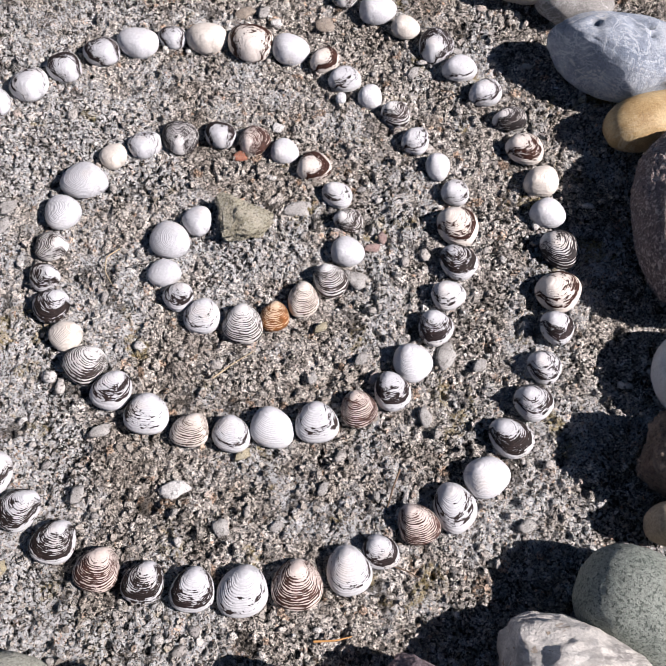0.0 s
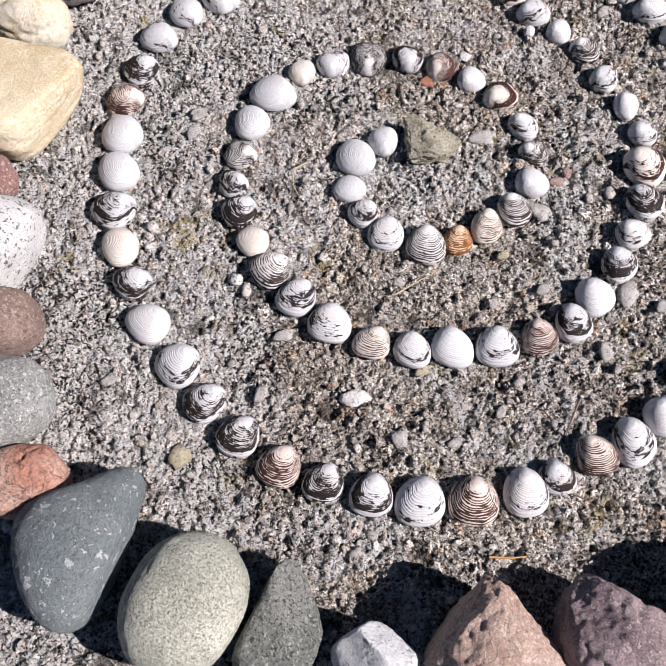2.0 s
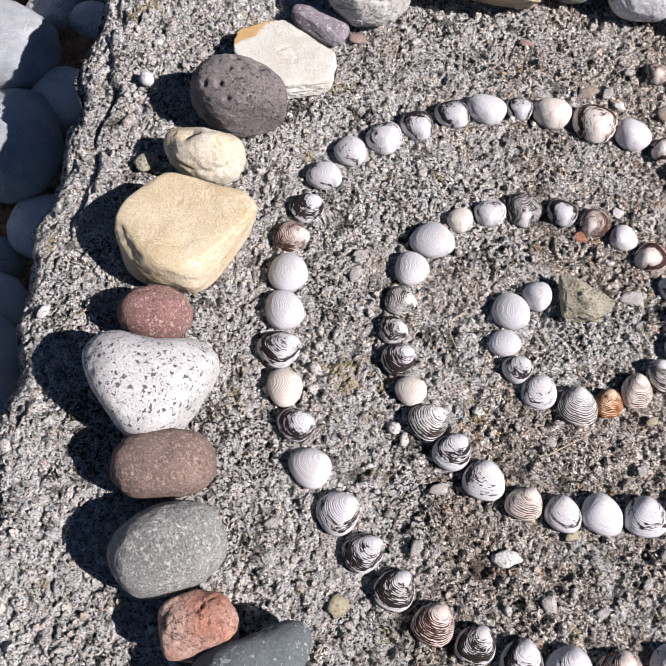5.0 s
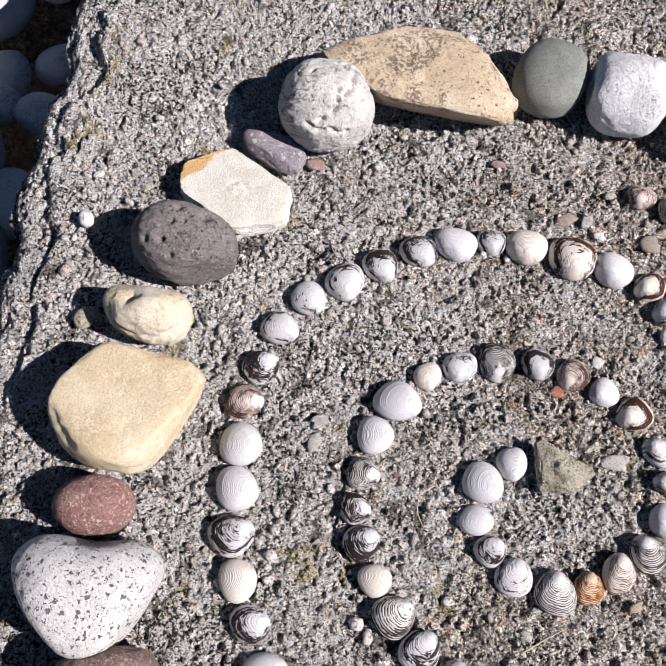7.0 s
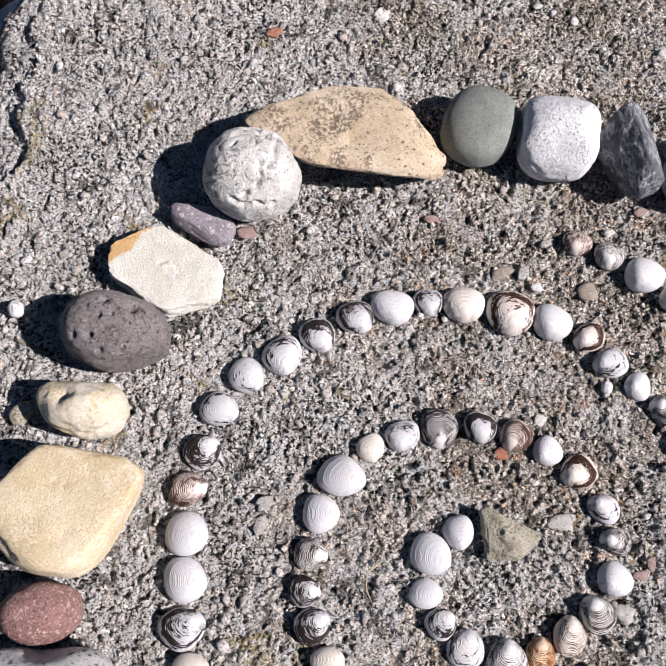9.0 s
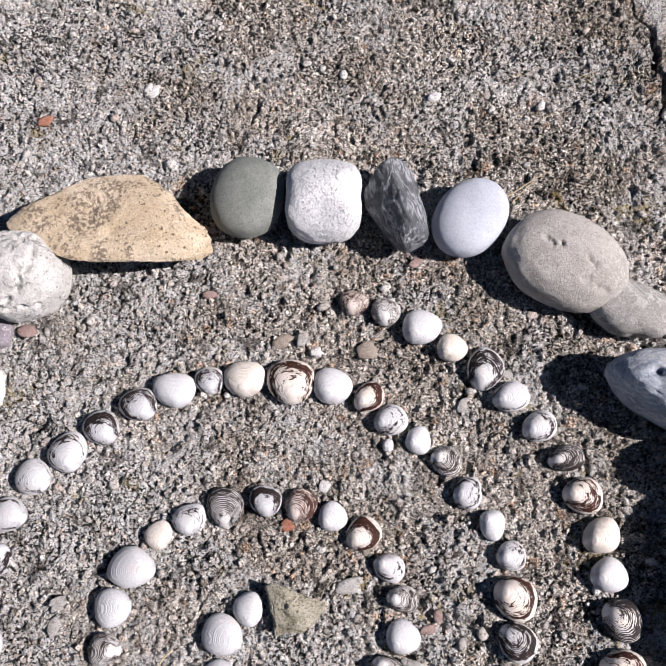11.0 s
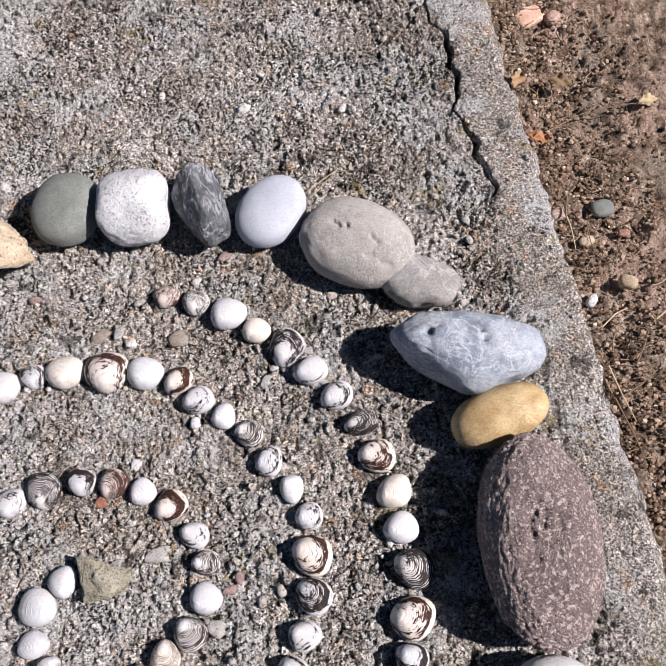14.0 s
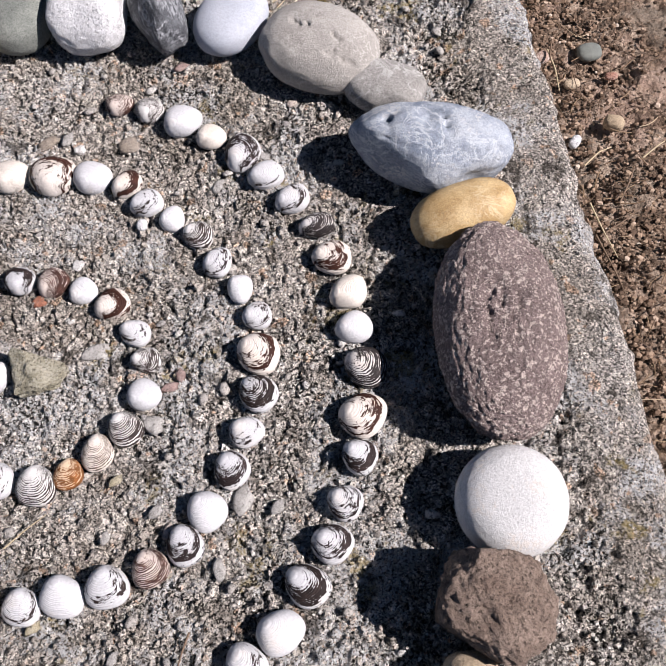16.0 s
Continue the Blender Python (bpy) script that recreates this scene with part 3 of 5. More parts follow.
CHALK = rock_material("chalk_white", (0.506, 0.506, 0.515), (0.607, 0.604, 0.607), fleck=(0.42, 0.42, 0.43), fleck_amount=0.09, fleck_scale=700, pits=0.3, rough=0.9, contrast=0.5)
PINK = rock_material("pink_granite", (0.43, 0.29, 0.23), (0.53, 0.395, 0.325), fleck=(0.64, 0.53, 0.46), fleck_amount=0.4, fleck_scale=480, depth=0.0018)
PURPLE = rock_material("purple", (0.19, 0.14, 0.148), (0.33, 0.255, 0.258), fleck=(0.42, 0.35, 0.345), fleck_amount=0.28, fleck_scale=420, depth=0.0018)
BANDED = rock_material("banded_cream", (0.570, 0.537, 0.484), (0.694, 0.660, 0.608), veins=(0.22, 0.205, 0.19), vein_scale=13, vein_width=0.085, contrast=0.4, streak=4.0, depth=0.0014, fleck=(0.34, 0.26, 0.18), fleck_amount=0.05, fleck_scale=160, pores=0.08)
SPECKGREEN = rock_material("speckled_green", (0.21, 0.235, 0.20), (0.28, 0.30, 0.26), fleck=(0.09, 0.105, 0.09), fleck_amount=0.38, fleck_scale=620)
TAN = rock_material("tan", (0.36, 0.28, 0.19), (0.44, 0.35, 0.25))
BROWN = rock_material("porous_brown", (0.165, 0.118, 0.092), (0.28, 0.212, 0.17), pores=0.5, pits=1.8, depth=0.0022, rough=0.9, blotch=60)
DISC = rock_material("smooth_white", (0.490, 0.487, 0.482), (0.560, 0.556, 0.548), depth=0.0006, rough=0.85, pores=0.06, contrast=0.35, stain=(0.52, 0.48, 0.44))
PORPHYRY = rock_material("porphyry", (0.195, 0.145, 0.136), (0.285, 0.218, 0.203), fleck=(0.66, 0.555, 0.495), fleck_amount=0.50, fleck_scale=360, depth=0.0026, pores=0.5, contrast=0.9)
OCHRE = rock_material("ochre", (0.31, 0.20, 0.085), (0.47, 0.345, 0.18), rough=0.5, depth=0.0005, blotch=45, pores=0.12, contrast=0.45, veins=(0.54, 0.44, 0.28), vein_scale=40, streak=3.0)
BLUE = rock_material("blue_white", (0.17, 0.20, 0.25), (0.37, 0.40, 0.44), veins=(0.50, 0.525, 0.55), vein_scale=55, depth=0.0008, pores=0.15, contrast=0.45, blotch=50, stain=(0.50, 0.50, 0.49))
SMALLGREY = rock_material("grey_veined", (0.24, 0.23, 0.215), (0.33, 0.315, 0.295), veins=(0.52, 0.51, 0.49), vein_scale=60, vein_width=0.04)
FLATGREY = rock_material("flat_grey", (0.29, 0.272, 0.248), (0.38, 0.358, 0.328), depth=0.0009, contrast=0.4, stain=(0.25, 0.232, 0.21), pores=0.1, veins=(0.46, 0.44, 0.41), vein_scale=45, vein_width=0.02)
ICE = rock_material("ice_grey", (0.344, 0.367, 0.419), (0.428, 0.446, 0.488), depth=0.0004, grain=1100, pores=0.08, contrast=0.45)
SCHIST = rock_material("dark_schist", (0.055, 0.058, 0.065), (0.13, 0.135, 0.145), veins=(0.44, 0.45, 0.47), vein_scale=110, rough=0.6, streak=0.35, vein_width=0.06, blotch=90, depth=0.0014)
GREEN = rock_material("green_grey", (0.145, 0.155, 0.14), (0.20, 0.21, 0.187), depth=0.0004, grain=1100, pores=0.3, contrast=0.7)
LOAF = rock_material("beige_lichen", (0.470, 0.371, 0.249), (0.602, 0.503, 0.376), fleck=(0.10, 0.075, 0.055), fleck_amount=0.09, fleck_scale=620, stain=(0.13, 0.095, 0.07), depth=0.0013, contrast=0.5, blotch=34, pores=0.1)
# ROUND's dark veins paint the darkness of creases into its colour
ROUND = rock_material("white_grey_mottled", (0.494, 0.480, 0.451), (0.627, 0.613, 0.580), fleck=(0.16, 0.16, 0.155), fleck_amount=0.08, fleck_scale=420, veins=(0.05, 0.045, 0.04), vein_scale=24, depth=0.0018, vein_width=0.022, contrast=0.5, pores=0.15, blotch=45)
SLIVER = rock_material("violet_grey", (0.17, 0.145, 0.165), (0.26, 0.235, 0.255), fleck=(0.46, 0.43, 0.43), fleck_amount=0.18, fleck_scale=330)
FLINT = rock_material("white_flint", (0.499, 0.482, 0.421), (0.602, 0.589, 0.533), depth=0.0010, pores=0.05, contrast=0.3, rim=(0.46, 0.27, 0.08), rim_from=0.0258, blotch=45, veins=(0.50, 0.45, 0.34), vein_scale=55, vein_width=0.02)
OLIVE = rock_material("olive", (0.312, 0.285, 0.200), (0.525, 0.488, 0.381), fleck=(0.54, 0.51, 0.42), fleck_amount=0.35, fleck_scale=420, depth=0.0026, blotch=90, pores=0.8)

stone("pumice_stone", "dark grey porous volcanic stone with round holes", -0.2280, 0.0802, 0.0341, 0.0249, 0.048, -10, PUMICE, square=2.5, edge=0.3, cuts=((-65, 0, 0.0238),), lumps=((-30, 0, 0.0022, 30), (38, 52, -0.0085, 5.5), (108, 56, -0.0050, 4), (150, 74, -0.0040, 3.5), (225, 60, -0.0048, 3.5), (-100, 48, -0.0034, 4), (205, 42, -0.0034, 4), (70, 78, -0.0030, 3)), rough=0.02, fine=0.010, seed=2, grow=0.96)
stone("cream_stone", "lumpy cream-white stone with a pointed end", -0.2394, 0.0323, 0.0259, 0.0169, 0.038, -1, CREAM, lumps=((165, 0, 0.0063, 24), (30, 10, 0.0032, 32), (-70, 0, 0.0026, 30), (160, 55, -0.0042, 14), (40, 80, 0.0026, 28)), grooves=((-150, 20, -10, 25, 0.0016, 6), (180, 50, 130, 70, 0.0021, 8), (0, 30, 50, 40, 0.0013, 6)), rough=0.03, fine=0.008, seed=3, grow=0.95)
stone("buff_stone", "large angular yellow-beige limestone with worn edges", -0.2398, -0.0263, 0.0481, 0.0446, 0.042, 44, BUFF, square=2.7, edge=0.28, cuts=((-24, 0, 0.0330), (87, 0, 0.0345), (151, 0, 0.0375), (190, 0, 0.0451), (269, 0, 0.0375), (229, 15, 0.0416), (70, 82, 0.0185)), lumps=((68, 20, -0.0045, 12), (210, 60, -0.0015, 20), (30, 60, -0.0015, 18)), grooves=((-90, 45, -50, 50, 0.0013, 4), (200, 25, 240, 20, 0.0018, 5), (130, 50, 70, 60, 0.0010, 6)), rough=0.02, fine=0.004, seed=4)
stone("red_pebble", "small rounded reddish-brown granular stone", -0.2426, -0.0833, 0.0224, 0.0166, 0.035, 10, RED, square=2.15, plump=2.4, seed=5, level=6, fine=0.006)
stone("granite_boulder", "large white granite stone with black specks", -0.2324, -0.1302, 0.0424, 0.0332, 0.054, 5, SALT, square=2.4, edge=0.4, cuts=((225, 0, 0.0309), (-26, 0, 0.0316)), lumps=((95, 10, -0.0088, 26), (150, 10, 0.0032, 24), (45, 0, 0.0023, 25)), rough=0.012, fine=0.005, seed=6, grow=0.97)
stone("russet_stone", "rounded russet-brown granular stone", -0.2133, -0.1719, 0.0291, 0.0188, 0.042, 16, RUSSET, square=2.5, rough=0.018, fine=0.006, seed=7)
stone("grey_granite_stone", "rounded light grey granite stone", -0.1985, -0.2164, 0.0315, 0.0238, 0.045, 31, GREYGRAN, square=2.3, seed=8)
stone("red_chert_stone", "blocky red-orange cracked stone", -0.1734, -0.2523, 0.0209, 0.0180, 0.035, 3, BRICK, square=3.4, edge=0.14, cuts=((130, 0, 0.0185), (48, 0, 0.0207), (210, 0, 0.0198), (-70, 20, 0.0176)), grooves=((160, 40, 260, 60, 0.0015, 4), (30, 60, -50, 40, 0.0013, 3), (110, 60, 10, 70, 0.0013, 3), (70, 40, 100, 70, 0.0013, 3)), rough=0.03, fine=0.01, seed=9)
stone("dark_stone", "large dark green-grey stone with pale flecks", -0.1418, -0.2846, 0.0360, 0.0325, 0.046, 83, SLATE, square=2.2, edge=0.6, cuts=((-17, 0, 0.0256), (212, 0, 0.0327)), lumps=((62, 0, 0.0138, 21), (109, 0, -0.0059, 20)), rough=0.014, seed=10)
stone("oval_stone", "large smooth pale green-grey oval stone", -0.0845, -0.3011, 0.0345, 0.0283, 0.047, 67, OVAL, square=2.12, plump=2.4, rough=0.012, seed=11)
WEDGE = rock_material("dark_wedge", (0.125, 0.132, 0.12), (0.20, 0.205, 0.185), fleck=(0.34, 0.34, 0.31), fleck_amount=0.3, fleck_scale=520, depth=0.0016, pores=0.8)
stone("wedge_stone", "grey-green wedge of rough stone", -0.0381, -0.3049, 0.0296, 0.0207, 0.032, 79, WEDGE, square=2.8, cuts=((160, 0, 0.0144), (31, 0, 0.0194), (24, 50, 0.0138)), rough=0.03, fine=0.008, seed=12)
stone("chalk_pebble", "small white angular stone", 0.0082, -0.3137, 0.0208, 0.0148, 0.035, -5, CHALK, square=2.8, edge=0.14, cuts=((54, 0, 0.0131), (129, 0, 0.0148), (64, 45, 0.0131), (204, 50, 0.0138)), rough=0.03, seed=13, level=5)
stone("pink_granite_stone", "angular orange-pink granite stone", 0.0621, -0.3017, 0.0343, 0.0304, 0.047, 13, PINK, square=2.5, edge=0.25, cuts=((147, 0, 0.0208), (49, 0, 0.0198), (154, 45, 0.0238), (34, 45, 0.0238)), grooves=((104, 60, 244, 50, 0.0014, 6), (64, 40, -36, 60, 0.0012, 6)), rough=0.05, fine=0.016, seed=14)
stone("purple_stone", "rough dark purple stone", 0.1219, -0.2956, 0.0297, 0.0278, 0.048, -24, PURPLE, square=2.6, edge=0.2, cuts=((66, 0, 0.0202), (174, 0, 0.0290), (124, 50, 0.0242), (34, 45, 0.0234)), lumps=((114, 15, 0.0032, 25), (29, 15, 0.0028, 20), (64, 40, -0.0036, 11)), grooves=((64, 20, 74, 80, 0.0020, 7), (204, 40, 304, 60, 0.0018, 6)), rough=0.05, fine=0.016, seed=15)
stone("banded_stone", "cream stone with grey bands and brown inclusions", 0.1878, -0.2801, 0.0393, 0.0302, 0.053, -17, BANDED, square=2.6, edge=0.25, cuts=((61, 30, 0.0302), (176, 0, 0.0332), (101, 40, 0.0272)), lumps=((113, 18, 0.0048, 20), (61, 10, -0.0028, 14), (76, 35, 0.0024, 12), (31, 30, 0.0020, 14)), grooves=((61, 40, 151, 45, 0.0020, 6), (21, 30, 61, 60, 0.0018, 5), (-19, 55, 201, 50, 0.0016, 5)), rough=0.045, fine=0.008, seed=16)
stone("speckled_green_stone", "rounded grey-green stone with dark speckles", 0.2273, -0.2449, 0.0320, 0.0278, 0.050, -28, SPECKGREEN, square=2.4, rough=0.012, seed=17)
stone("tan_pebble", "small smooth tan pebble", 0.2565, -0.2023, 0.0149, 0.0117, 0.030, -4, TAN, square=2.3, seed=18, level=5)
stone("brown_stone", "brown porous rounded block of stone", 0.2720, -0.1696, 0.0298, 0.0285, 0.045, -32, BROWN, square=2.6, edge=0.2, lumps=((5, 20, -0.0050, 18), (100, 50, 0.0030, 16), (200, 60, -0.0028, 14), (300, 40, 0.0026, 15)), cuts=((84, 0, 0.0276), (174, 0, 0.0294), (238, 0, 0.0233), (20, 62, 0.0225)), rough=0.05, fine=0.024, seed=19)
stone("white_disc_stone", "smooth round chalk-white stone", 0.2886, -0.1174, 0.0303, 0.0303, 0.036, -4, DISC, square=2.0, plump=2.7, rough=0.006, fine=0.002, grooves=((26, 30, 46, 35, 0.0007, 3),), seed=20)
stone("porphyry_stone", "long purple-brown porphyry stone with pink flecks", 0.2945, -0.0205, 0.0632, 0.0360, 0.052, -93, PORPHYRY, square=2.3, plump=2.4, level=7, lumps=((246, 70, -0.0022, 16), (116, 55, -0.0016, 14), (20, 50, 0.0016, 20), (-60, 40, 0.0016, 20)), grooves=((112, 62, 192, 72, 0.0020, 4), (192, 72, 250, 52, 0.0022, 4), (95, 54, 95, 84, 0.0022, 4), (50, 66, -14, 76, 0.0022, 4), (-63, 76, -78, 48, 0.0024, 4), (-40, 60, -95, 56, 0.0016, 4)), rough=0.028, fine=0.010, seed=21)
stone("ochre_pebble", "smooth ochre-yellow oval pebble", 0.2844, 0.0619, 0.0338, 0.0184, 0.034, 16, OCHRE, square=2.35, rough=0.008, fine=0, seed=22, level=5)
stone("blue_stone", "blue-white veined stone with small holes", 0.2674, 0.1073, 0.0523, 0.0284, 0.050, -7, BLUE, square=2.2, plump=2.3, edge=0.5, cuts=((226, 0, 0.0306), (76, 0, 0.0273)), lumps=((-46, 0, -0.0064, 16), (-104, 0, 0.0048, 24), (91, 75, -0.0032, 14), (24, 66, -0.0064, 3), (-16, 66, -0.0059, 3), (162, 40, -0.0064, 4)), grooves=((66, 70, -64, 60, 0.0016, 7), (146, 50, 196, 40, 0.0013, 5)), rough=0.02, fine=0.004, seed=23)
stone("grey_pebble", "small dark grey veined stone", 0.2448, 0.1659, 0.0275, 0.0195, 0.025, -21, SMALLGREY, square=2.4, lumps=((-84, 0, -0.0040, 24),), rough=0.025, seed=24, level=5)
stone("flat_grey_stone", "broad flat grey stone with short cracks", 0.2034, 0.2002, 0.0441, 0.0340, 0.035, -26, FLATGREY, square=2.08, plump=2.5, grooves=((145, 38, 153, 52, 0.0030, 3), (135, 60, 145, 66, 0.0024, 3), (-25, 60, -35, 48, 0.0024, 3), (-60, 25, -50, 18, 0.0024, 3), (-75, 40, -67, 36, 0.0024, 3)), edge=0.3, rough=0.02, fine=0.003, seed=25, grow=0.97)
stone("ice_grey_pebble", "smooth flat pale blue-grey oval pebble", 0.1419, 0.2354, 0.0307, 0.0238, 0.028, 51, ICE, square=2.08, plump=2.4, rough=0.006, fine=0, seed=26, level=5)
stone("schist_stone", "ridged dark grey stone with white streaks", 0.0911, 0.2435, 0.0337, 0.0193, 0.040, -72, SCHIST, square=2.4, edge=0.14, cuts=((135, 0, 0.0237), (214, 0, 0.0168), (7, 0, 0.0181), (200, 45, 0.0156), (15, 42, 0.0144)), rough=0.03, fine=0.01, seed=27)
stone("white_block_stone", "squarish rough white stone", 0.0413, 0.2471, 0.0287, 0.0268, 0.045, -91, CHALK, square=2.8, edge=0.3, cuts=((-95, 42, 0.0250), (95, 50, 0.0268)), lumps=((-5, 0, -0.0031, 20), (185, 0, -0.0025, 18)), rough=0.018, fine=0.004, seed=28)
stone("green_pebble", "smooth grey-green rounded pebble", -0.0109, 0.2525, 0.0287, 0.0247, 0.035, 69, GREEN, square=2.25, plump=2.5, rough=0.012, fine=0, seed=29, level=5)
stone("loaf_stone", "long beige stone spotted with dark lichen", -0.1017, 0.2286, 0.0701, 0.0365, 0.042, -0, LOAF, square=2.6, plump=3.4, edge=0.2, cuts=((42, 0, 0.0441), (268, -28, 0.0185), (99, 0, 0.0325), (236, -20, 0.0310), (117, 0, 0.0331)), lumps=((182, 0, 0.0039, 14), (157, 60, -0.0022, 12)), grooves=((20, 50, 100, 62, 0.0020, 5), (340, 62, 40, 70, 0.0016, 6), (172, 30, 192, 50, 0.0025, 6), (67, 70, 127, 60, 0.0014, 8), (307, 60, 247, 50, 0.0014, 8)), rough=0.045, fine=0.009, seed=30)
stone("round_stone", "round white-grey stone with creases", -0.1582, 0.1950, 0.0328, 0.0312, 0.055, 7, ROUND, square=2.2, rough=0.025, fine=0.006, level=7, grooves=((137, 45, -33, 60, 0.0042, 4), (-93, 35, -43, 70, 0.0045, 4), (157, 60, 67, 70, 0.0019, 3), (-113, 30, -53, 20, 0.0034, 3), (107, 40, 47, 45, 0.0019, 3)), seed=31, grow=0.95)
stone("violet_sliver", "small flat violet-grey stone", -0.1891, 0.1672, 0.0237, 0.0117, 0.015, -26, SLIVER, square=2.8, edge=0.14, cuts=((87, 20, 0.0100), (-113, 30, 0.0100)), rough=0.03, level=5, seed=32)
stone("flint_stone", "flat white flint with a yellow rim", -0.2065, 0.1300, 0.0410, 0.0360, 0.015, -11, FLINT, square=3.2, edge=0.12, cuts=((62, 0, 0.0200), (2, 0, 0.0330), (-68, 0, 0.0275), (240, 0, 0.0230), (188, 0, 0.0340), (120, 0, 0.0275), (107, 88, 0.0065)), lumps=((117, 70, -0.0022, 8), (15, 0, 0.0022, 8), (-30, 0, -0.0020, 8), (90, 0, -0.0018, 7), (150, 0, 0.0018, 9)), grooves=((157, 60, 37, 60, 0.0014, 5), (207, 50, 307, 60, 0.0011, 5), (-40, 40, 20, 55, 0.0009, 4)), rough=0.03, fine=0.012, seed=33, grow=1.08)
stone("olive_stone", "rough olive stone at the spiral's centre", 0.0159, -0.0165, 0.0210, 0.0168, 0.016, 0, OLIVE, square=2.6, edge=0.16, cuts=((193, 0, 0.0126), (69, 0, 0.0090), (-42, 0, 0.0158), (-83, 0, 0.0137), (200, 62, 0.0068), (40, 70, 0.0072)), lumps=((150, 45, 0.0022, 18), (-10, 40, -0.0026, 16), (250, 40, -0.0018, 14), (80, 60, 0.0016, 14)), grooves=((170, 50, 20, 60, 0.0014, 9), (260, 40, 100, 70, 0.0012, 8)), rough=0.06, fine=0.03, level=5, seed=34, group="")

# ---- clam shells of the spiral ----
WHITE, TINT = (0.50, 0.50, 0.512), (0.70, 0.68, 0.665)
SKINS = {
    "W": shell_material("white", WHITE, (0.12, 0.09, 0.08), -2.8, 0.2, 0.0, TINT, 1.3, 0.45),
    "C": shell_material("cream", (0.58, 0.535, 0.48), (0.14, 0.09, 0.06), -1.75, 0.4, 0.0, (0.78, 0.72, 0.66), 1.2, 0.7),
    "L": shell_material("white_marked", WHITE, (0.026, 0.019, 0.018), -0.52, 1.6, 0.18, TINT, 1.1, 0.8),
    "M": shell_material("white_dark_margin", WHITE, (0.022, 0.016, 0.016), -0.10, 2.0, 0.32, TINT, 1.0, 0.9),
    "D": shell_material("dark_white_beak", WHITE, (0.020, 0.015, 0.014), 0.14, 2.0, 0.50, TINT),
    "S": shell_material("striped", (0.60, 0.585, 0.565), (0.034, 0.027, 0.025), 0.10, 0.7, 1.15, TINT),
    "T": shell_material("cream_striped", (0.63, 0.575, 0.51), (0.06, 0.038, 0.028), -0.25, 0.5, 1.1, (0.7, 0.62, 0.55)),
    "R": shell_material("brown", (0.60, 0.52, 0.47), (0.05, 0.026, 0.021), 0.16, 0.9, 1.1, (0.7, 0.6, 0.55)),
    "B": shell_material("cream_brown_margin", (0.59, 0.54, 0.49), (0.034, 0.015, 0.011), -0.20, 2.1, 0.24, (0.80, 0.73, 0.68), 1.0, 0.85),
    "K": shell_material("black", (0.56, 0.54, 0.525), (0.026, 0.022, 0.022), 0.36, 1.0, 1.1, TINT),
    "O": shell_material("orange", (0.60, 0.45, 0.31), (0.16, 0.065, 0.022), 0.05, 1.0, 0.9, (0.6, 0.45, 0.35)),
}
SAY = {
    "W": "bleached white clam shell with fine growth ridges", "C": "cream-coloured clam shell with fine ridges",
    "L": "white clam shell with a few dark marks", "M": "white clam shell with dark patches along its margin",
    "D": "dark brown-black clam shell with a white beak", "S": "dark grey and white striped ridged clam shell",
    "T": "cream clam shell with thin brown stripes", "R": "brown ridged clam shell with pale stripes",
    "B": "cream clam shell with a dark brown margin", "K": "blackish ridged clam shell with a pale beak", "O": "small orange-brown ridged clam shell",
}
clams = []


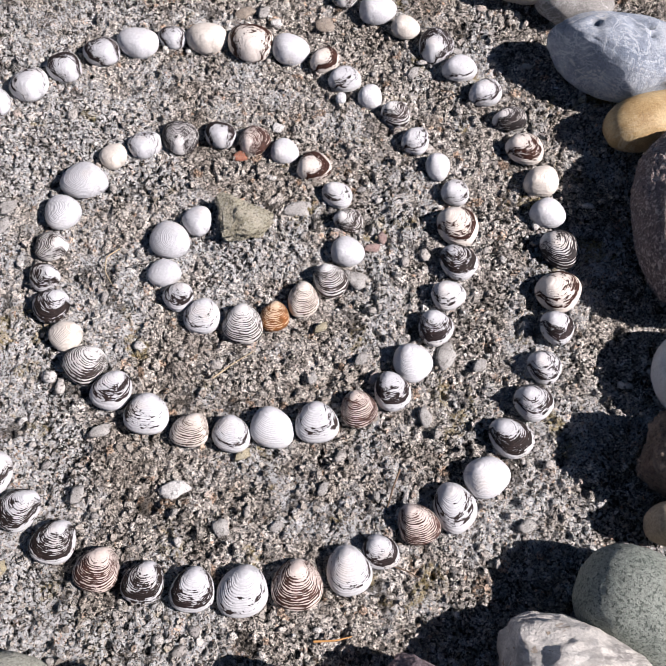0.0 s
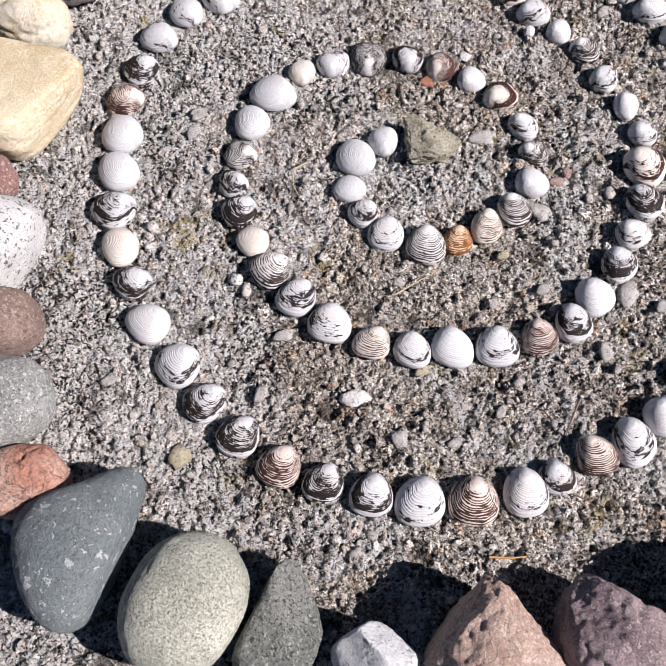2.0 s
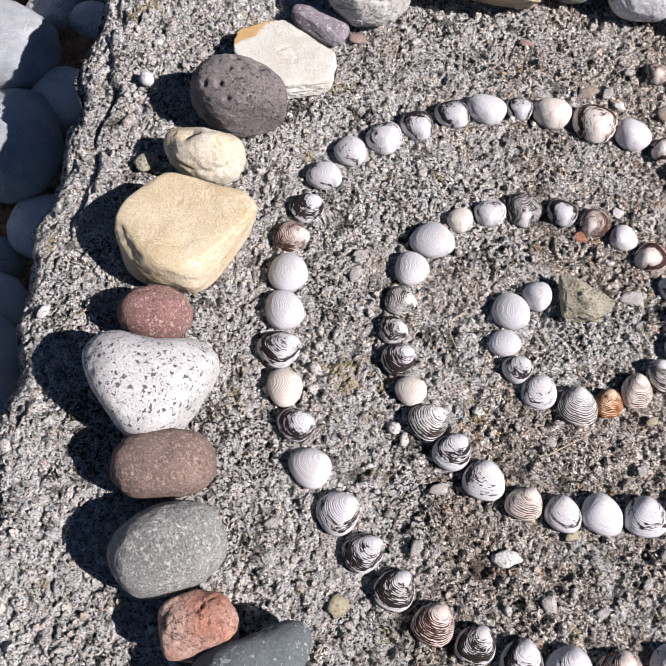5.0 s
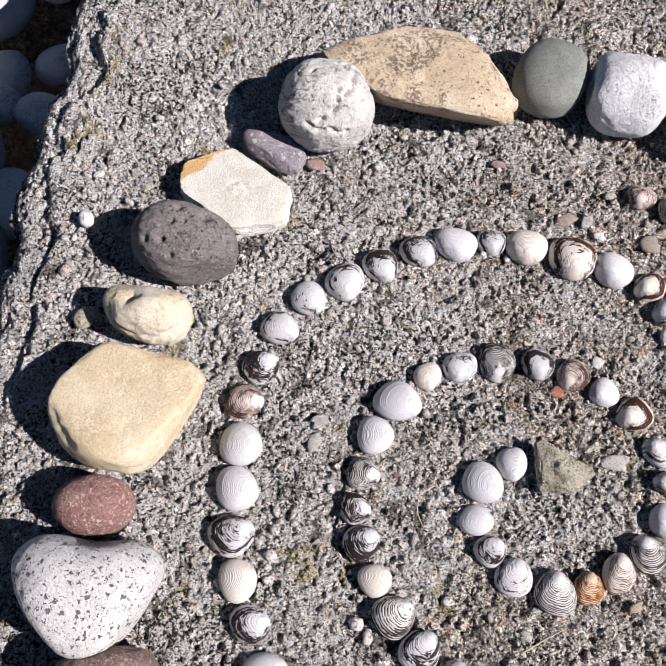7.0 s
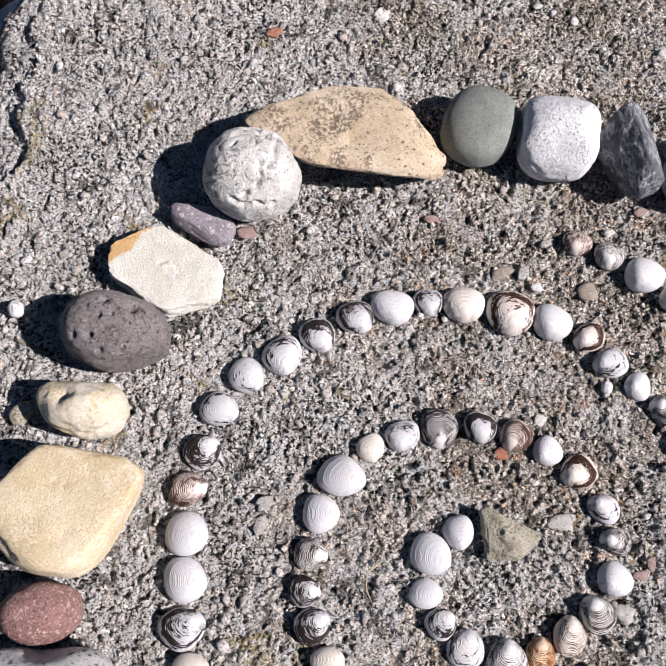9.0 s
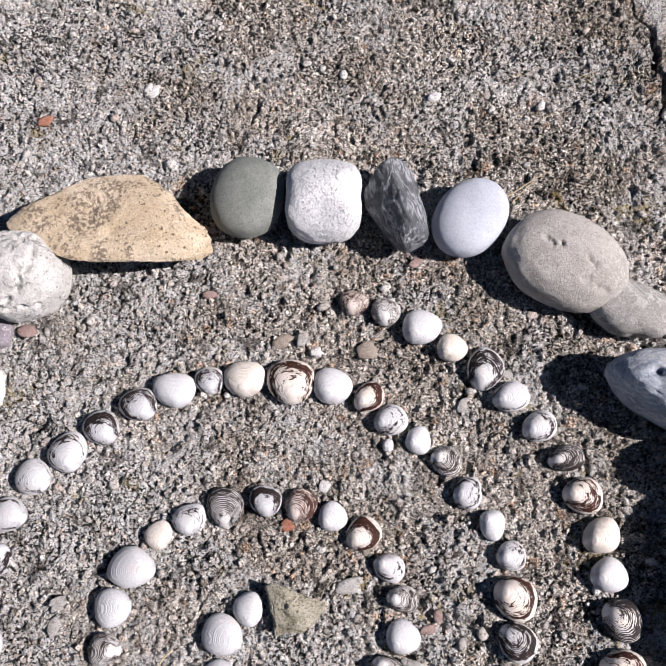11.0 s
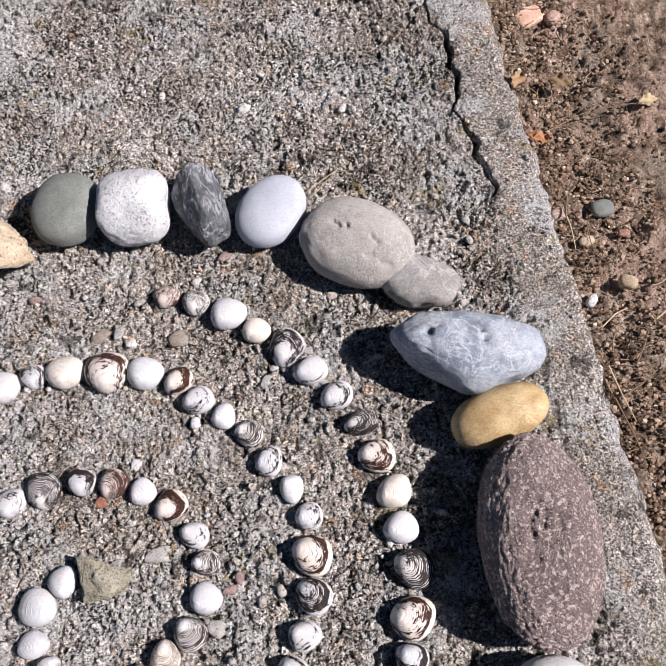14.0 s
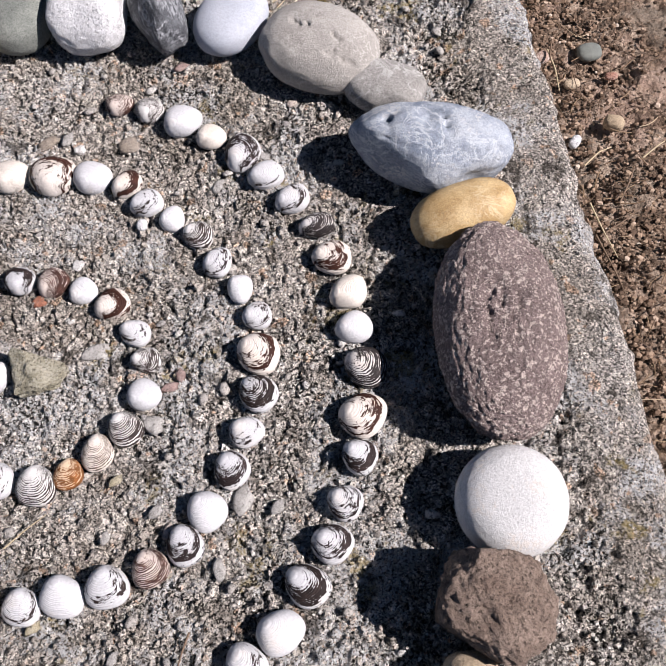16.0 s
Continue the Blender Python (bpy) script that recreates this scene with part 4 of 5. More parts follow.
def clam(x, y, length, width, turn, kind):
    """One valve lying hollow side down, its beak towards turn."""
    rnd = random.Random(len(clams) * 13 + 5)
    rings, seg = 26, 56
    egg, skew = rnd.uniform(0.10, 0.19), rnd.uniform(-0.10, 0.10)
    high = 0.36 * (length + width) / 2 * rnd.uniform(0.92, 1.1)
    th = np.arange(seg) * 2 * math.pi / seg
    ox = width / 2 * np.sign(np.sin(th)) * np.abs(np.sin(th)) ** 0.88 * (1 - egg * np.cos(th)) / (1 + 0.35 * egg * egg) + skew * width * np.cos(th) ** 2 * np.sign(np.cos(th))
    oy = length / 2 * (np.cos(th) * 0.94 + 0.03 * np.exp(-((np.abs(th - math.pi) - math.pi) / 0.30) ** 2))
    top = np.array([skew * width * 0.8, 0.20 * length])
    beak = np.array([skew * width, 0.40 * length])
    rho = np.sin(np.linspace(0, math.pi / 2, rings + 1))[1:]
    px = np.concatenate([[top[0]], (top[0] + rho[:, None] * (ox - top[0])).ravel()])
    py = np.concatenate([[top[1]], (top[1] + rho[:, None] * (oy - top[1])).ravel()])
    rr = np.concatenate([[0], np.repeat(rho, seg)])
    pz = high * (1 - rr**2.15) ** 0.62
    # growth share: how far from beak to margin
    ang, far = np.arctan2(ox - beak[0], -(oy - beak[1])), np.hypot(ox - beak[0], oy - beak[1])
    order = np.argsort(ang)
    a = np.arctan2(px - beak[0], -(py - beak[1]))
    reach = np.interp(a, ang[order], far[order], period=2 * math.pi)
    g = np.clip(np.hypot(px - beak[0], py - beak[1], ) / reach, 0, 1)
    back = np.clip((np.abs(a) / math.pi - 0.40) / 0.32, 0, 1)
    g = g * (1 - back * back * (3 - 2 * back)) + 0.02
    step = np.sin(g**1.1 * (40 + 10 * rnd.random())) * 0.00010
    pz = pz + step * (rr < 0.97)
    verts = np.stack([px, py, pz], 1)
    lip = np.stack([ox * 0.985, oy * 0.985, np.full(seg, -0.0022)], 1)
    verts = np.concatenate([verts, lip])
    faces = [(0, 1 + (i + 1) % seg, 1 + i) for i in range(seg)]
    for r in range(rings):
        b0, b1 = 1 + r * seg, 1 + (r + 1) * seg
        faces += [(b0 + i, b0 + (i + 1) % seg, b1 + (i + 1) % seg, b1 + i) for i in range(seg)]
    ob = mesh_object("clam_shell", verts.tolist(), faces, SKINS[kind])
    for key, vals in (("growth", np.concatenate([g, np.ones(seg)])), ("sweep", np.concatenate([a, ang]))):
        ob.data.attributes.new(key, "FLOAT", "POINT").data.foreach_set("value", vals.astype(np.float32))
    ob.matrix_world = pose(x, y, 0.0012, rnd.uniform(-4, 4), rnd.uniform(-4, 4), turn - 90 + rnd.uniform(-3, 3))
    tagged(ob, SAY[kind], "shell", "clam shells laid in a spiral")
    clams.append(ob)
    return ob


clam(-0.0107, -0.0169, 0.0211, 0.0187, -66, 'W')
clam(-0.0266, -0.0310, 0.0263, 0.0239, -21, 'W')
clam(-0.0282, -0.0535, 0.0204, 0.0177, -14, 'W')
clam(-0.0187, -0.0691, 0.0189, 0.0179, 46, 'M')
clam(-0.0040, -0.0813, 0.0228, 0.0217, 78, 'L')
clam(0.0202, -0.0858, 0.0254, 0.0240, 85, 'S')
clam(0.0386, -0.0803, 0.0194, 0.0176, 100, 'O')
clam(0.0554, -0.0689, 0.0232, 0.0188, 101, 'T')
clam(0.0717, -0.0557, 0.0234, 0.0206, 126, 'S')
clam(0.0820, -0.0354, 0.0210, 0.0210, -133, 'W')
clam(0.0830, -0.0134, 0.0197, 0.0161, 179, 'S')
clam(0.0760, 0.0052, 0.0211, 0.0169, 163, 'L')
clam(0.0608, 0.0257, 0.0241, 0.0209, -145, 'B')
clam(0.0415, 0.0368, 0.0192, 0.0186, -143, 'W')
clam(0.0219, 0.0445, 0.0221, 0.0199, -122, 'R')
clam(-0.0002, 0.0480, 0.0206, 0.0206, -91, 'M')
clam(-0.0259, 0.0447, 0.0263, 0.0240, -95, 'K')
clam(-0.0479, 0.0379, 0.0196, 0.0217, -83, 'L')
clam(-0.0668, 0.0286, 0.0178, 0.0177, -58, 'C')
clam(-0.0828, 0.0094, 0.0298, 0.0253, -26, 'W')
clam(-0.0933, -0.0136, 0.0232, 0.0232, 1, 'W')
clam(-0.0970, -0.0375, 0.0208, 0.0190, -4, 'S')
clam(-0.0985, -0.0585, 0.0188, 0.0181, 10, 'D')
clam(-0.0921, -0.0770, 0.0225, 0.0204, 35, 'D')
clam(-0.0814, -0.0958, 0.0197, 0.0190, 37, 'C')
clam(-0.0684, -0.1132, 0.0250, 0.0239, 45, 'S')
clam(-0.0518, -0.1286, 0.0251, 0.0222, 68, 'M')
clam(-0.0312, -0.1420, 0.0249, 0.0253, 87, 'L')
clam(-0.0063, -0.1511, 0.0209, 0.0211, 76, 'T')
clam(0.0166, -0.1528, 0.0220, 0.0215, 85, 'L')
clam(0.0390, -0.1487, 0.0250, 0.0246, 92, 'W')
clam(0.0641, -0.1453, 0.0251, 0.0249, 100, 'L')
clam(0.0879, -0.1368, 0.0227, 0.0213, 111, 'R')
clam(0.1075, -0.1258, 0.0251, 0.0210, 111, 'M')
clam(0.1199, -0.1077, 0.0249, 0.0229, 128, 'W')
clam(0.1347, -0.0851, 0.0230, 0.0214, 125, 'M')
clam(0.1436, -0.0632, 0.0203, 0.0203, 131, 'L')
clam(0.1514, -0.0401, 0.0258, 0.0223, 137, 'D')
clam(0.1523, -0.0149, 0.0286, 0.0261, 157, 'B')
clam(0.1522, 0.0101, 0.0193, 0.0184, -168, 'L')
clam(0.1418, 0.0296, 0.0175, 0.0187, 157, 'W')
clam(0.1279, 0.0492, 0.0194, 0.0207, 178, 'M')
clam(0.1156, 0.0701, 0.0208, 0.0194, 174, 'S')
clam(0.0983, 0.0836, 0.0176, 0.0184, -169, 'W')
clam(0.0812, 0.0974, 0.0234, 0.0199, -154, 'L')
clam(0.0677, 0.1133, 0.0231, 0.0184, -152, 'B')
clam(0.0437, 0.1211, 0.0254, 0.0265, -112, 'W')
clam(0.0167, 0.1249, 0.0319, 0.0323, -90, 'B')
clam(-0.0138, 0.1276, 0.0253, 0.0281, -87, 'C')
clam(-0.0368, 0.1269, 0.0194, 0.0194, -81, 'M')
clam(-0.0596, 0.1211, 0.0247, 0.0282, -83, 'W')
clam(-0.0828, 0.1119, 0.0241, 0.0237, -61, 'M')
clam(-0.1061, 0.0974, 0.0244, 0.0224, -58, 'M')
clam(-0.1267, 0.0818, 0.0261, 0.0259, -59, 'L')
clam(-0.1478, 0.0667, 0.0239, 0.0225, -33, 'L')
clam(-0.1618, 0.0436, 0.0246, 0.0221, -21, 'L')
clam(-0.1686, 0.0162, 0.0241, 0.0223, 51, 'D')
clam(-0.1745, -0.0066, 0.0242, 0.0215, -4, 'R')
clam(-0.1711, -0.0326, 0.0266, 0.0263, -4, 'W')
clam(-0.1681, -0.0586, 0.0262, 0.0261, 2, 'W')
clam(-0.1659, -0.0849, 0.0274, 0.0244, 38, 'D')
clam(-0.1573, -0.1086, 0.0224, 0.0243, 27, 'C')
clam(-0.1460, -0.1304, 0.0221, 0.0222, 39, 'M')
clam(-0.1324, -0.1540, 0.0248, 0.0253, 42, 'W')
clam(-0.1118, -0.1767, 0.0266, 0.0251, 44, 'L')
clam(-0.0939, -0.1959, 0.0254, 0.0218, 42, 'D')
clam(-0.0732, -0.2128, 0.0253, 0.0228, 71, 'D')
clam(-0.0493, -0.2265, 0.0249, 0.0234, 70, 'R')
clam(-0.0250, -0.2328, 0.0231, 0.0219, 81, 'D')
clam(0.0007, -0.2363, 0.0245, 0.0234, 89, 'M')
clam(0.0263, -0.2371, 0.0281, 0.0268, 91, 'L')
clam(0.0545, -0.2337, 0.0276, 0.0270, 92, 'R')
clam(0.0817, -0.2261, 0.0279, 0.0242, 103, 'L')
clam(0.0987, -0.2164, 0.0199, 0.0199, 101, 'M')
clam(0.1194, -0.2014, 0.0248, 0.0221, 116, 'R')
clam(0.1400, -0.1921, 0.0285, 0.0240, 125, 'L')
clam(0.1591, -0.1750, 0.0250, 0.0260, 139, 'W')
clam(0.1749, -0.1520, 0.0276, 0.0227, 134, 'D')
clam(0.1900, -0.1308, 0.0240, 0.0226, 144, 'M')
clam(0.1985, -0.1087, 0.0219, 0.0203, 150, 'M')
clam(0.2088, -0.0830, 0.0225, 0.0206, 142, 'M')
clam(0.2123, -0.0587, 0.0286, 0.0278, 157, 'B')
clam(0.2166, -0.0291, 0.0277, 0.0248, 160, 'K')
clam(0.2114, -0.0031, 0.0244, 0.0211, -158, 'W')
clam(0.2096, 0.0208, 0.0257, 0.0215, -168, 'C')
clam(0.2009, 0.0459, 0.0268, 0.0231, 180, 'B')
clam(0.1929, 0.0697, 0.0253, 0.0165, -169, 'K')
clam(0.1778, 0.0908, 0.0248, 0.0196, -161, 'L')
clam(0.1610, 0.1108, 0.0256, 0.0200, -155, 'L')
clam(0.1454, 0.1300, 0.0298, 0.0246, -129, 'M')
clam(0.1244, 0.1453, 0.0209, 0.0197, -134, 'C')
clam(0.1046, 0.1602, 0.0264, 0.0256, -120, 'W')
clam(0.0815, 0.1719, 0.0207, 0.0199, -110, 'S')
clam(0.0601, 0.1788, 0.0180, 0.0202, -103, 'R')

# ---- pebbles set in the slab ----
def pebble_mesh(seed, level=2):
    bm = bmesh.new()
    bmesh.ops.create_icosphere(bm, subdivisions=level, radius=1.0)
    r = random.Random(seed)
    sx, sy, sz = 1.0, r.uniform(0.55, 0.85), r.uniform(0.28, 0.40)
    for v in bm.verts:
        k = 1 + 0.5 * noise.noise(v.co * 1.3 + Vector((seed * 5.0, 0, 0)))
        k *= 1 + 0.22 * noise.noise(v.co * 3.1 + Vector((0, seed * 3.0, 0)))
        v.co = Vector((v.co.x * sx, v.co.y * sy, v.co.z * sz)) * k
        v.co.z = min(v.co.z, 0.22 + 0.05 * v.co.x)
    for face in bm.faces:
        face.smooth = True
    me = bpy.data.meshes.new("pebble")
    bm.to_mesh(me)
    bm.free()
    return me


def tinted_rock(name, stops, contrast=0.7):
    """Small gravel whose shade differs from piece to piece."""
    n = Nodes("gravel_" + name, 0.85, 0.25)
    at = n.shifted(9.0)
    col = n.ramp(n.add("ObjectInfo").outputs["Random"], stops, "CONSTANT")
    gr = n.noise(at, 5.0, 5, 0.75)
    col = n.mix(contrast, col, n.ramp(gr, [(0.28, 0.5), (0.5, 1.0), (0.72, 1.35)]), "MULTIPLY")
    col = n.mix(n.math("MULTIPLY", n.step(n.noise(at, 2.6, 5, 0.8), 0.53, 0.58), 0.8), col, (0.05, 0.045, 0.04))
    return n.done(col, n.bump(gr, 0.0012))


def unit_rock(name, base, second):
    """Rock for meshes that are one unit across and scaled down."""
    n = Nodes("chip_" + name, 0.85, 0.25)
    at = n.shifted(9.0)
    body = n.mix(n.step(n.noise(at, 1.6, 4, 0.6), 0.35, 0.65), base, second)
    gr = n.noise(at, 7.0, 5, 0.75)
    col = n.mix(0.8, body, n.ramp(gr, [(0.28, 0.45), (0.5, 1.0), (0.72, 1.4)]), "MULTIPLY")
    col = n.mix(n.math("MULTIPLY", n.step(n.noise(at, 3.2, 5, 0.8), 0.56, 0.60), 0.7), col, (0.06, 0.053, 0.046))
    return n.done(col, n.bump(gr, 0.0012))


GRAVEL = tinted_rock("mixed", [(0.0, (0.40, 0.375, 0.345)), (0.2, (0.54, 0.51, 0.475)), (0.42, (0.47, 0.437, 0.40)), (0.6, (0.63, 0.605, 0.57)), (0.75, (0.34, 0.322, 0.305)), (0.83, (0.48, 0.41, 0.36)), (0.93, (0.62, 0.60, 0.57))], 0.75)
CHIP = {
    "white": unit_rock("white", (0.56, 0.545, 0.52), (0.68, 0.665, 0.64)), "grey": unit_rock("grey", (0.33, 0.316, 0.295), (0.45, 0.432, 0.408)),
    "red": unit_rock("red", (0.30, 0.12, 0.075), (0.38, 0.19, 0.13)), "rose": unit_rock("rose", (0.28, 0.19, 0.17), (0.36, 0.27, 0.245)),
    "olive": unit_rock("olive", (0.34, 0.30, 0.20), (0.43, 0.39, 0.29)), "brown": unit_rock("brown", (0.24, 0.20, 0.16), (0.32, 0.275, 0.23)),
}
GRAINS = [pebble_mesh(k, 2) for k in range(5)]
COARSE = [pebble_mesh(k + 10, 1) for k in range(6)]


def chip(x, y, size, turn, tint, shape=0):
    me = GRAINS[shape % 5].copy()
    me.materials.append(CHIP[tint])
    ob = new("pebble", me)
    ob.matrix_world = pose(x, y, 0.0006 - 0.085 * size, 0, 0, turn) @ Matrix.Diagonal((size / 2, size / 2, size / 2, 1))
    ob.parent = slab
    return ob


chip(0.0138, 0.0327, 0.0096, 20, 'red', shape=0)
chip(0.0976, -0.0315, 0.0106, 10, 'rose', shape=1)
chip(0.1405, -0.1028, 0.0157, 60, 'grey', shape=2)
chip(-0.0129, -0.1837, 0.0158, 15, 'white', shape=3)
chip(-0.0646, -0.1878, 0.0112, 70, 'grey', shape=4)
chip(0.0134, -0.2039, 0.0104, 100, 'grey', shape=0)
chip(-0.1270, -0.0109, 0.0114, 40, 'grey', shape=1)
chip(0.1253, 0.3392, 0.0102, 10, 'white', shape=2)
chip(0.0108, 0.1535, 0.0147, 30, 'brown', shape=3)
chip(0.0246, 0.1546, 0.0122, 70, 'grey', shape=4)
chip(0.0339, 0.1450, 0.0084, 0, 'white', shape=0)
chip(-0.0857, 0.3501, 0.0116, 60, 'white', shape=1)
chip(-0.1602, 0.3254, 0.0112, 10, 'red', shape=2)
chip(-0.0817, 0.3482, 0.0118, 60, 'white', shape=3)
chip(-0.1607, 0.1644, 0.0143, 0, 'rose', shape=4)
chip(0.0881, -0.0545, 0.0130, -30, 'grey', shape=0)
chip(0.0662, -0.0862, 0.0091, 30, 'olive', shape=1)
chip(0.0614, -0.1184, 0.0074, 60, 'grey', shape=2)
chip(0.1262, -0.1402, 0.0118, 100, 'grey', shape=3)
chip(0.1798, -0.2022, 0.0108, 20, 'grey', shape=4)
chip(0.0373, 0.0564, 0.0087, 60, 'white', shape=0)
chip(-0.1286, -0.0090, 0.0093, 20, 'grey', shape=1)
chip(-0.1287, -0.0235, 0.0112, 60, 'grey', shape=2)
chip(-0.3156, -0.0889, 0.0102, 70, 'white', shape=3)
chip(-0.1483, -0.1897, 0.0097, 30, 'grey', shape=4)
chip(-0.1023, -0.2267, 0.0133, 50, 'olive', shape=0)
chip(-0.0566, -0.1518, 0.0124, 20, 'grey', shape=1)
chip(0.1044, -0.0244, 0.0080, 80, 'rose', shape=2)
chip(0.1289, 0.1067, 0.0105, 60, 'grey', shape=3)
chip(0.1600, 0.1264, 0.0088, -30, 'grey', shape=4)
chip(0.0681, 0.1453, 0.0149, 10, 'brown', shape=0)
chip(0.0509, -0.0048, 0.0190, 10, 'grey', shape=1)
chip(0.0900, -0.1059, 0.0085, 30, 'grey', shape=2)
chip(-0.0380, 0.1877, 0.0101, 0, 'rose', shape=3)
chip(0.1034, 0.2074, 0.0105, 30, 'rose', shape=4)
chip(0.2745, -0.0513, 0.0076, 20, 'grey', shape=0)
chip(0.0230, -0.1642, 0.0096, 30, 'olive', shape=1)
chip(0.1604, -0.1083, 0.0092, 30, 'grey', shape=2)
chip(0.0679, -0.1826, 0.0085, 60, 'grey', shape=3)
chip(0.0429, -0.2036, 0.0085, 30, 'grey', shape=4)

for me in COARSE:
    me.materials.append(GRAVEL)
r = random.Random(77)
for k in range(270):
    y = r.uniform(-0.30, 0.42)
    x = r.uniform(-0.315, 0.30)
    size = r.choice((0.004, 0.005, 0.006, 0.007, 0.008, 0.010))
    ob = new("pebble", COARSE[k % 6])
    ob.matrix_world = pose(x, y, 0.0002 - 0.085 * size, r.uniform(-8, 8), r.uniform(-8, 8), r.uniform(0, 360)) @ Matrix.Diagonal((size / 2, size / 2, size / 2, 1))
    ob.parent = slab

# ---- loose pebbles on the slab ----
stone('white_pebble', 'small smooth white pebble on the concrete', -0.2994, 0.0955, 0.0060, 0.0048, 0.008, -60, CHALK, level=3, group='', cat='pebble', seed=90)
stone('olive_pebble', 'small flat olive-yellow pebble on concrete', -0.2818, 0.0293, 0.0082, 0.0065, 0.007, 50, OLIVE, level=3, group='', cat='pebble', seed=91)
stone('pale_pebble', 'tiny pale pebble beside the shells', 0.0787, 0.0809, 0.0044, 0.0036, 0.006, 80, CHALK, level=3, group='', cat='pebble', seed=92)

# ---- straws and needles ----
def straw_material(name, a, b):
    n = Nodes("straw_" + name, 0.7, 0.3)
    at = n.coords()
    return n.done(n.mix(n.noise(at, 300, 3), a, b), n.bump(n.noise(at, 900, 2), 0.0002))


STRAW = straw_material("pale", (0.36, 0.28, 0.17), (0.52, 0.44, 0.30))
NEEDLE = straw_material("orange", (0.35, 0.17, 0.06), (0.50, 0.28, 0.11))
TWIG = straw_material("twig", (0.11, 0.07, 0.045), (0.20, 0.14, 0.095))


def tube(name, label, points, radius, material, cat="straw", group=""):
    """A thin stem through a few places, tapering to its tip."""
    pts = [Vector(p) for p in points]
    fine = []
    for a, b in zip(pts, pts[1:]):
        fine += [a.lerp(b, k / 5) for k in range(5)]
    fine.append(pts[-1])
    sm = [fine[0]] + [(fine[i - 1] + fine[i] * 2 + fine[i + 1]) / 4 for i in range(1, len(fine) - 1)] + [fine[-1]]
    verts, faces = [], []
    for i, p in enumerate(sm):
        d = (sm[min(i + 1, len(sm) - 1)] - sm[max(i - 1, 0)]).normalized()
        side = d.cross(Vector((0, 0, 1))).normalized()
        up = side.cross(d)
        rr = radius * (1 - 0.6 * i / len(sm))
        verts += [tuple(p + (side * math.cos(t) + up * math.sin(t)) * rr) for t in (0, 1.26, 2.51, 3.77, 5.03)]
        if i:
            o = 5 * (i - 1)
            faces += [(o + k, o + (k + 1) % 5, o + 5 + (k + 1) % 5, o + 5 + k) for k in range(5)]
    ob = mesh_object(name, verts, faces, material)
    return tagged(ob, label, cat, group)


tube('straw', 'thin curved grass straw lying on concrete', ((-0.0559, -0.0384, 0.0020), (-0.0634, -0.0450, 0.0030), (-0.0631, -0.0545, 0.0020), (-0.0579, -0.0634, 0.0020)), 0.0005, STRAW)
tube('straw', 'pale broken straw lying on the concrete', ((0.0043, -0.1204, 0.0020), (0.0160, -0.1114, 0.0030), (0.0279, -0.1032, 0.0030)), 0.0005, STRAW)
tube('needle', 'brown dry needle lying on the concrete', ((0.1105, -0.1720, 0.0030), (0.1062, -0.1827, 0.0030), (0.1030, -0.1930, 0.0020)), 0.0007, TWIG)
tube('needle', 'orange dry needle lying on the concrete', ((0.0634, -0.2614, 0.0020), (0.0746, -0.2610, 0.0030), (0.0834, -0.2589, 0.0020)), 0.0007, NEEDLE)
tube('straw', 'pale straw sticking out beside the pebbles', ((0.1713, 0.2546, 0.0040), (0.1876, 0.2644, 0.0070), (0.2040, 0.2725, 0.0090)), 0.0005, STRAW)
tube('straw', 'pale straw sticking out beside the pebbles', ((0.1742, 0.2502, 0.0030), (0.1852, 0.2611, 0.0040), (0.1926, 0.2666, 0.0060)), 0.0004, STRAW)
tube('twig', 'short brown twig beside the striped shell', ((0.1063, -0.2244, 0.0020), (0.1129, -0.2266, 0.0030), (0.1186, -0.2297, 0.0020)), 0.0005, TWIG)

# ---- beside the slab: litter on the soil ----
def litter():
    """Crumbs of soil and grit along the slab's foot."""
    r = random.Random(5)
    base = [(math.cos(t) * c, math.sin(t) * c, z) for z, c in ((-0.8, 0.6), (0.0, 1.0), (0.8, 0.55)) for t in (0.2, 1.5, 2.7, 4.0, 5.2)]
    ring = [(a * 5 + k, a * 5 + (k + 1) % 5, a * 5 + 5 + (k + 1) % 5, a * 5 + 5 + k) for a in (0, 1) for k in range(5)] + [(10, 11, 12, 13, 14)]
    verts, faces = [], []
    for k in range(9000):
        y = r.uniform(-0.15, 0.62)
        x = float(edge_right(y)) + 0.008 + abs(r.gauss(0, 0.065))
        size = r.choice((0.0008, 0.0010, 0.0013, 0.0017, 0.0024)) * r.uniform(0.7, 1.3)
        t = r.uniform(0, 6.28)
        c, s2 = math.cos(t), math.sin(t)
        o = len(verts)
        z = -0.107 + 0.010 * float(value_noise(np.array(x), np.array(y), 0.12, 31)) + 0.005 * float(value_noise(np.array(x), np.array(y), 0.03, 32)) + 0.002
        verts += [(x + (c * a - s2 * b) * size * r.uniform(0.8, 1.3), y + (s2 * a + c * b * 0.7) * size * r.uniform(0.8, 1.3), z + e * size * 0.7) for a, b, e in base]
        faces += [tuple(o + i for i in f) for f in ring]
    n = Nodes("soil_crumbs", 0.95, 0.15)
    rnd = n.add("NewGeometry").outputs["Random Per Island"]
    col = n.ramp(rnd, [(0.0, (0.05, 0.034, 0.024)), (0.5, (0.16, 0.108, 0.075)), (0.88, (0.31, 0.225, 0.16)), (0.99, (0.42, 0.32, 0.245)), (1.0, (0.56, 0.49, 0.41))])
    ob = mesh_object("soil_crumbs", verts, faces, n.done(col), smooth=False)
    return tagged(ob, "brown soil crumbs and grit beside the slab", "soil", kind="stuff")


litter()


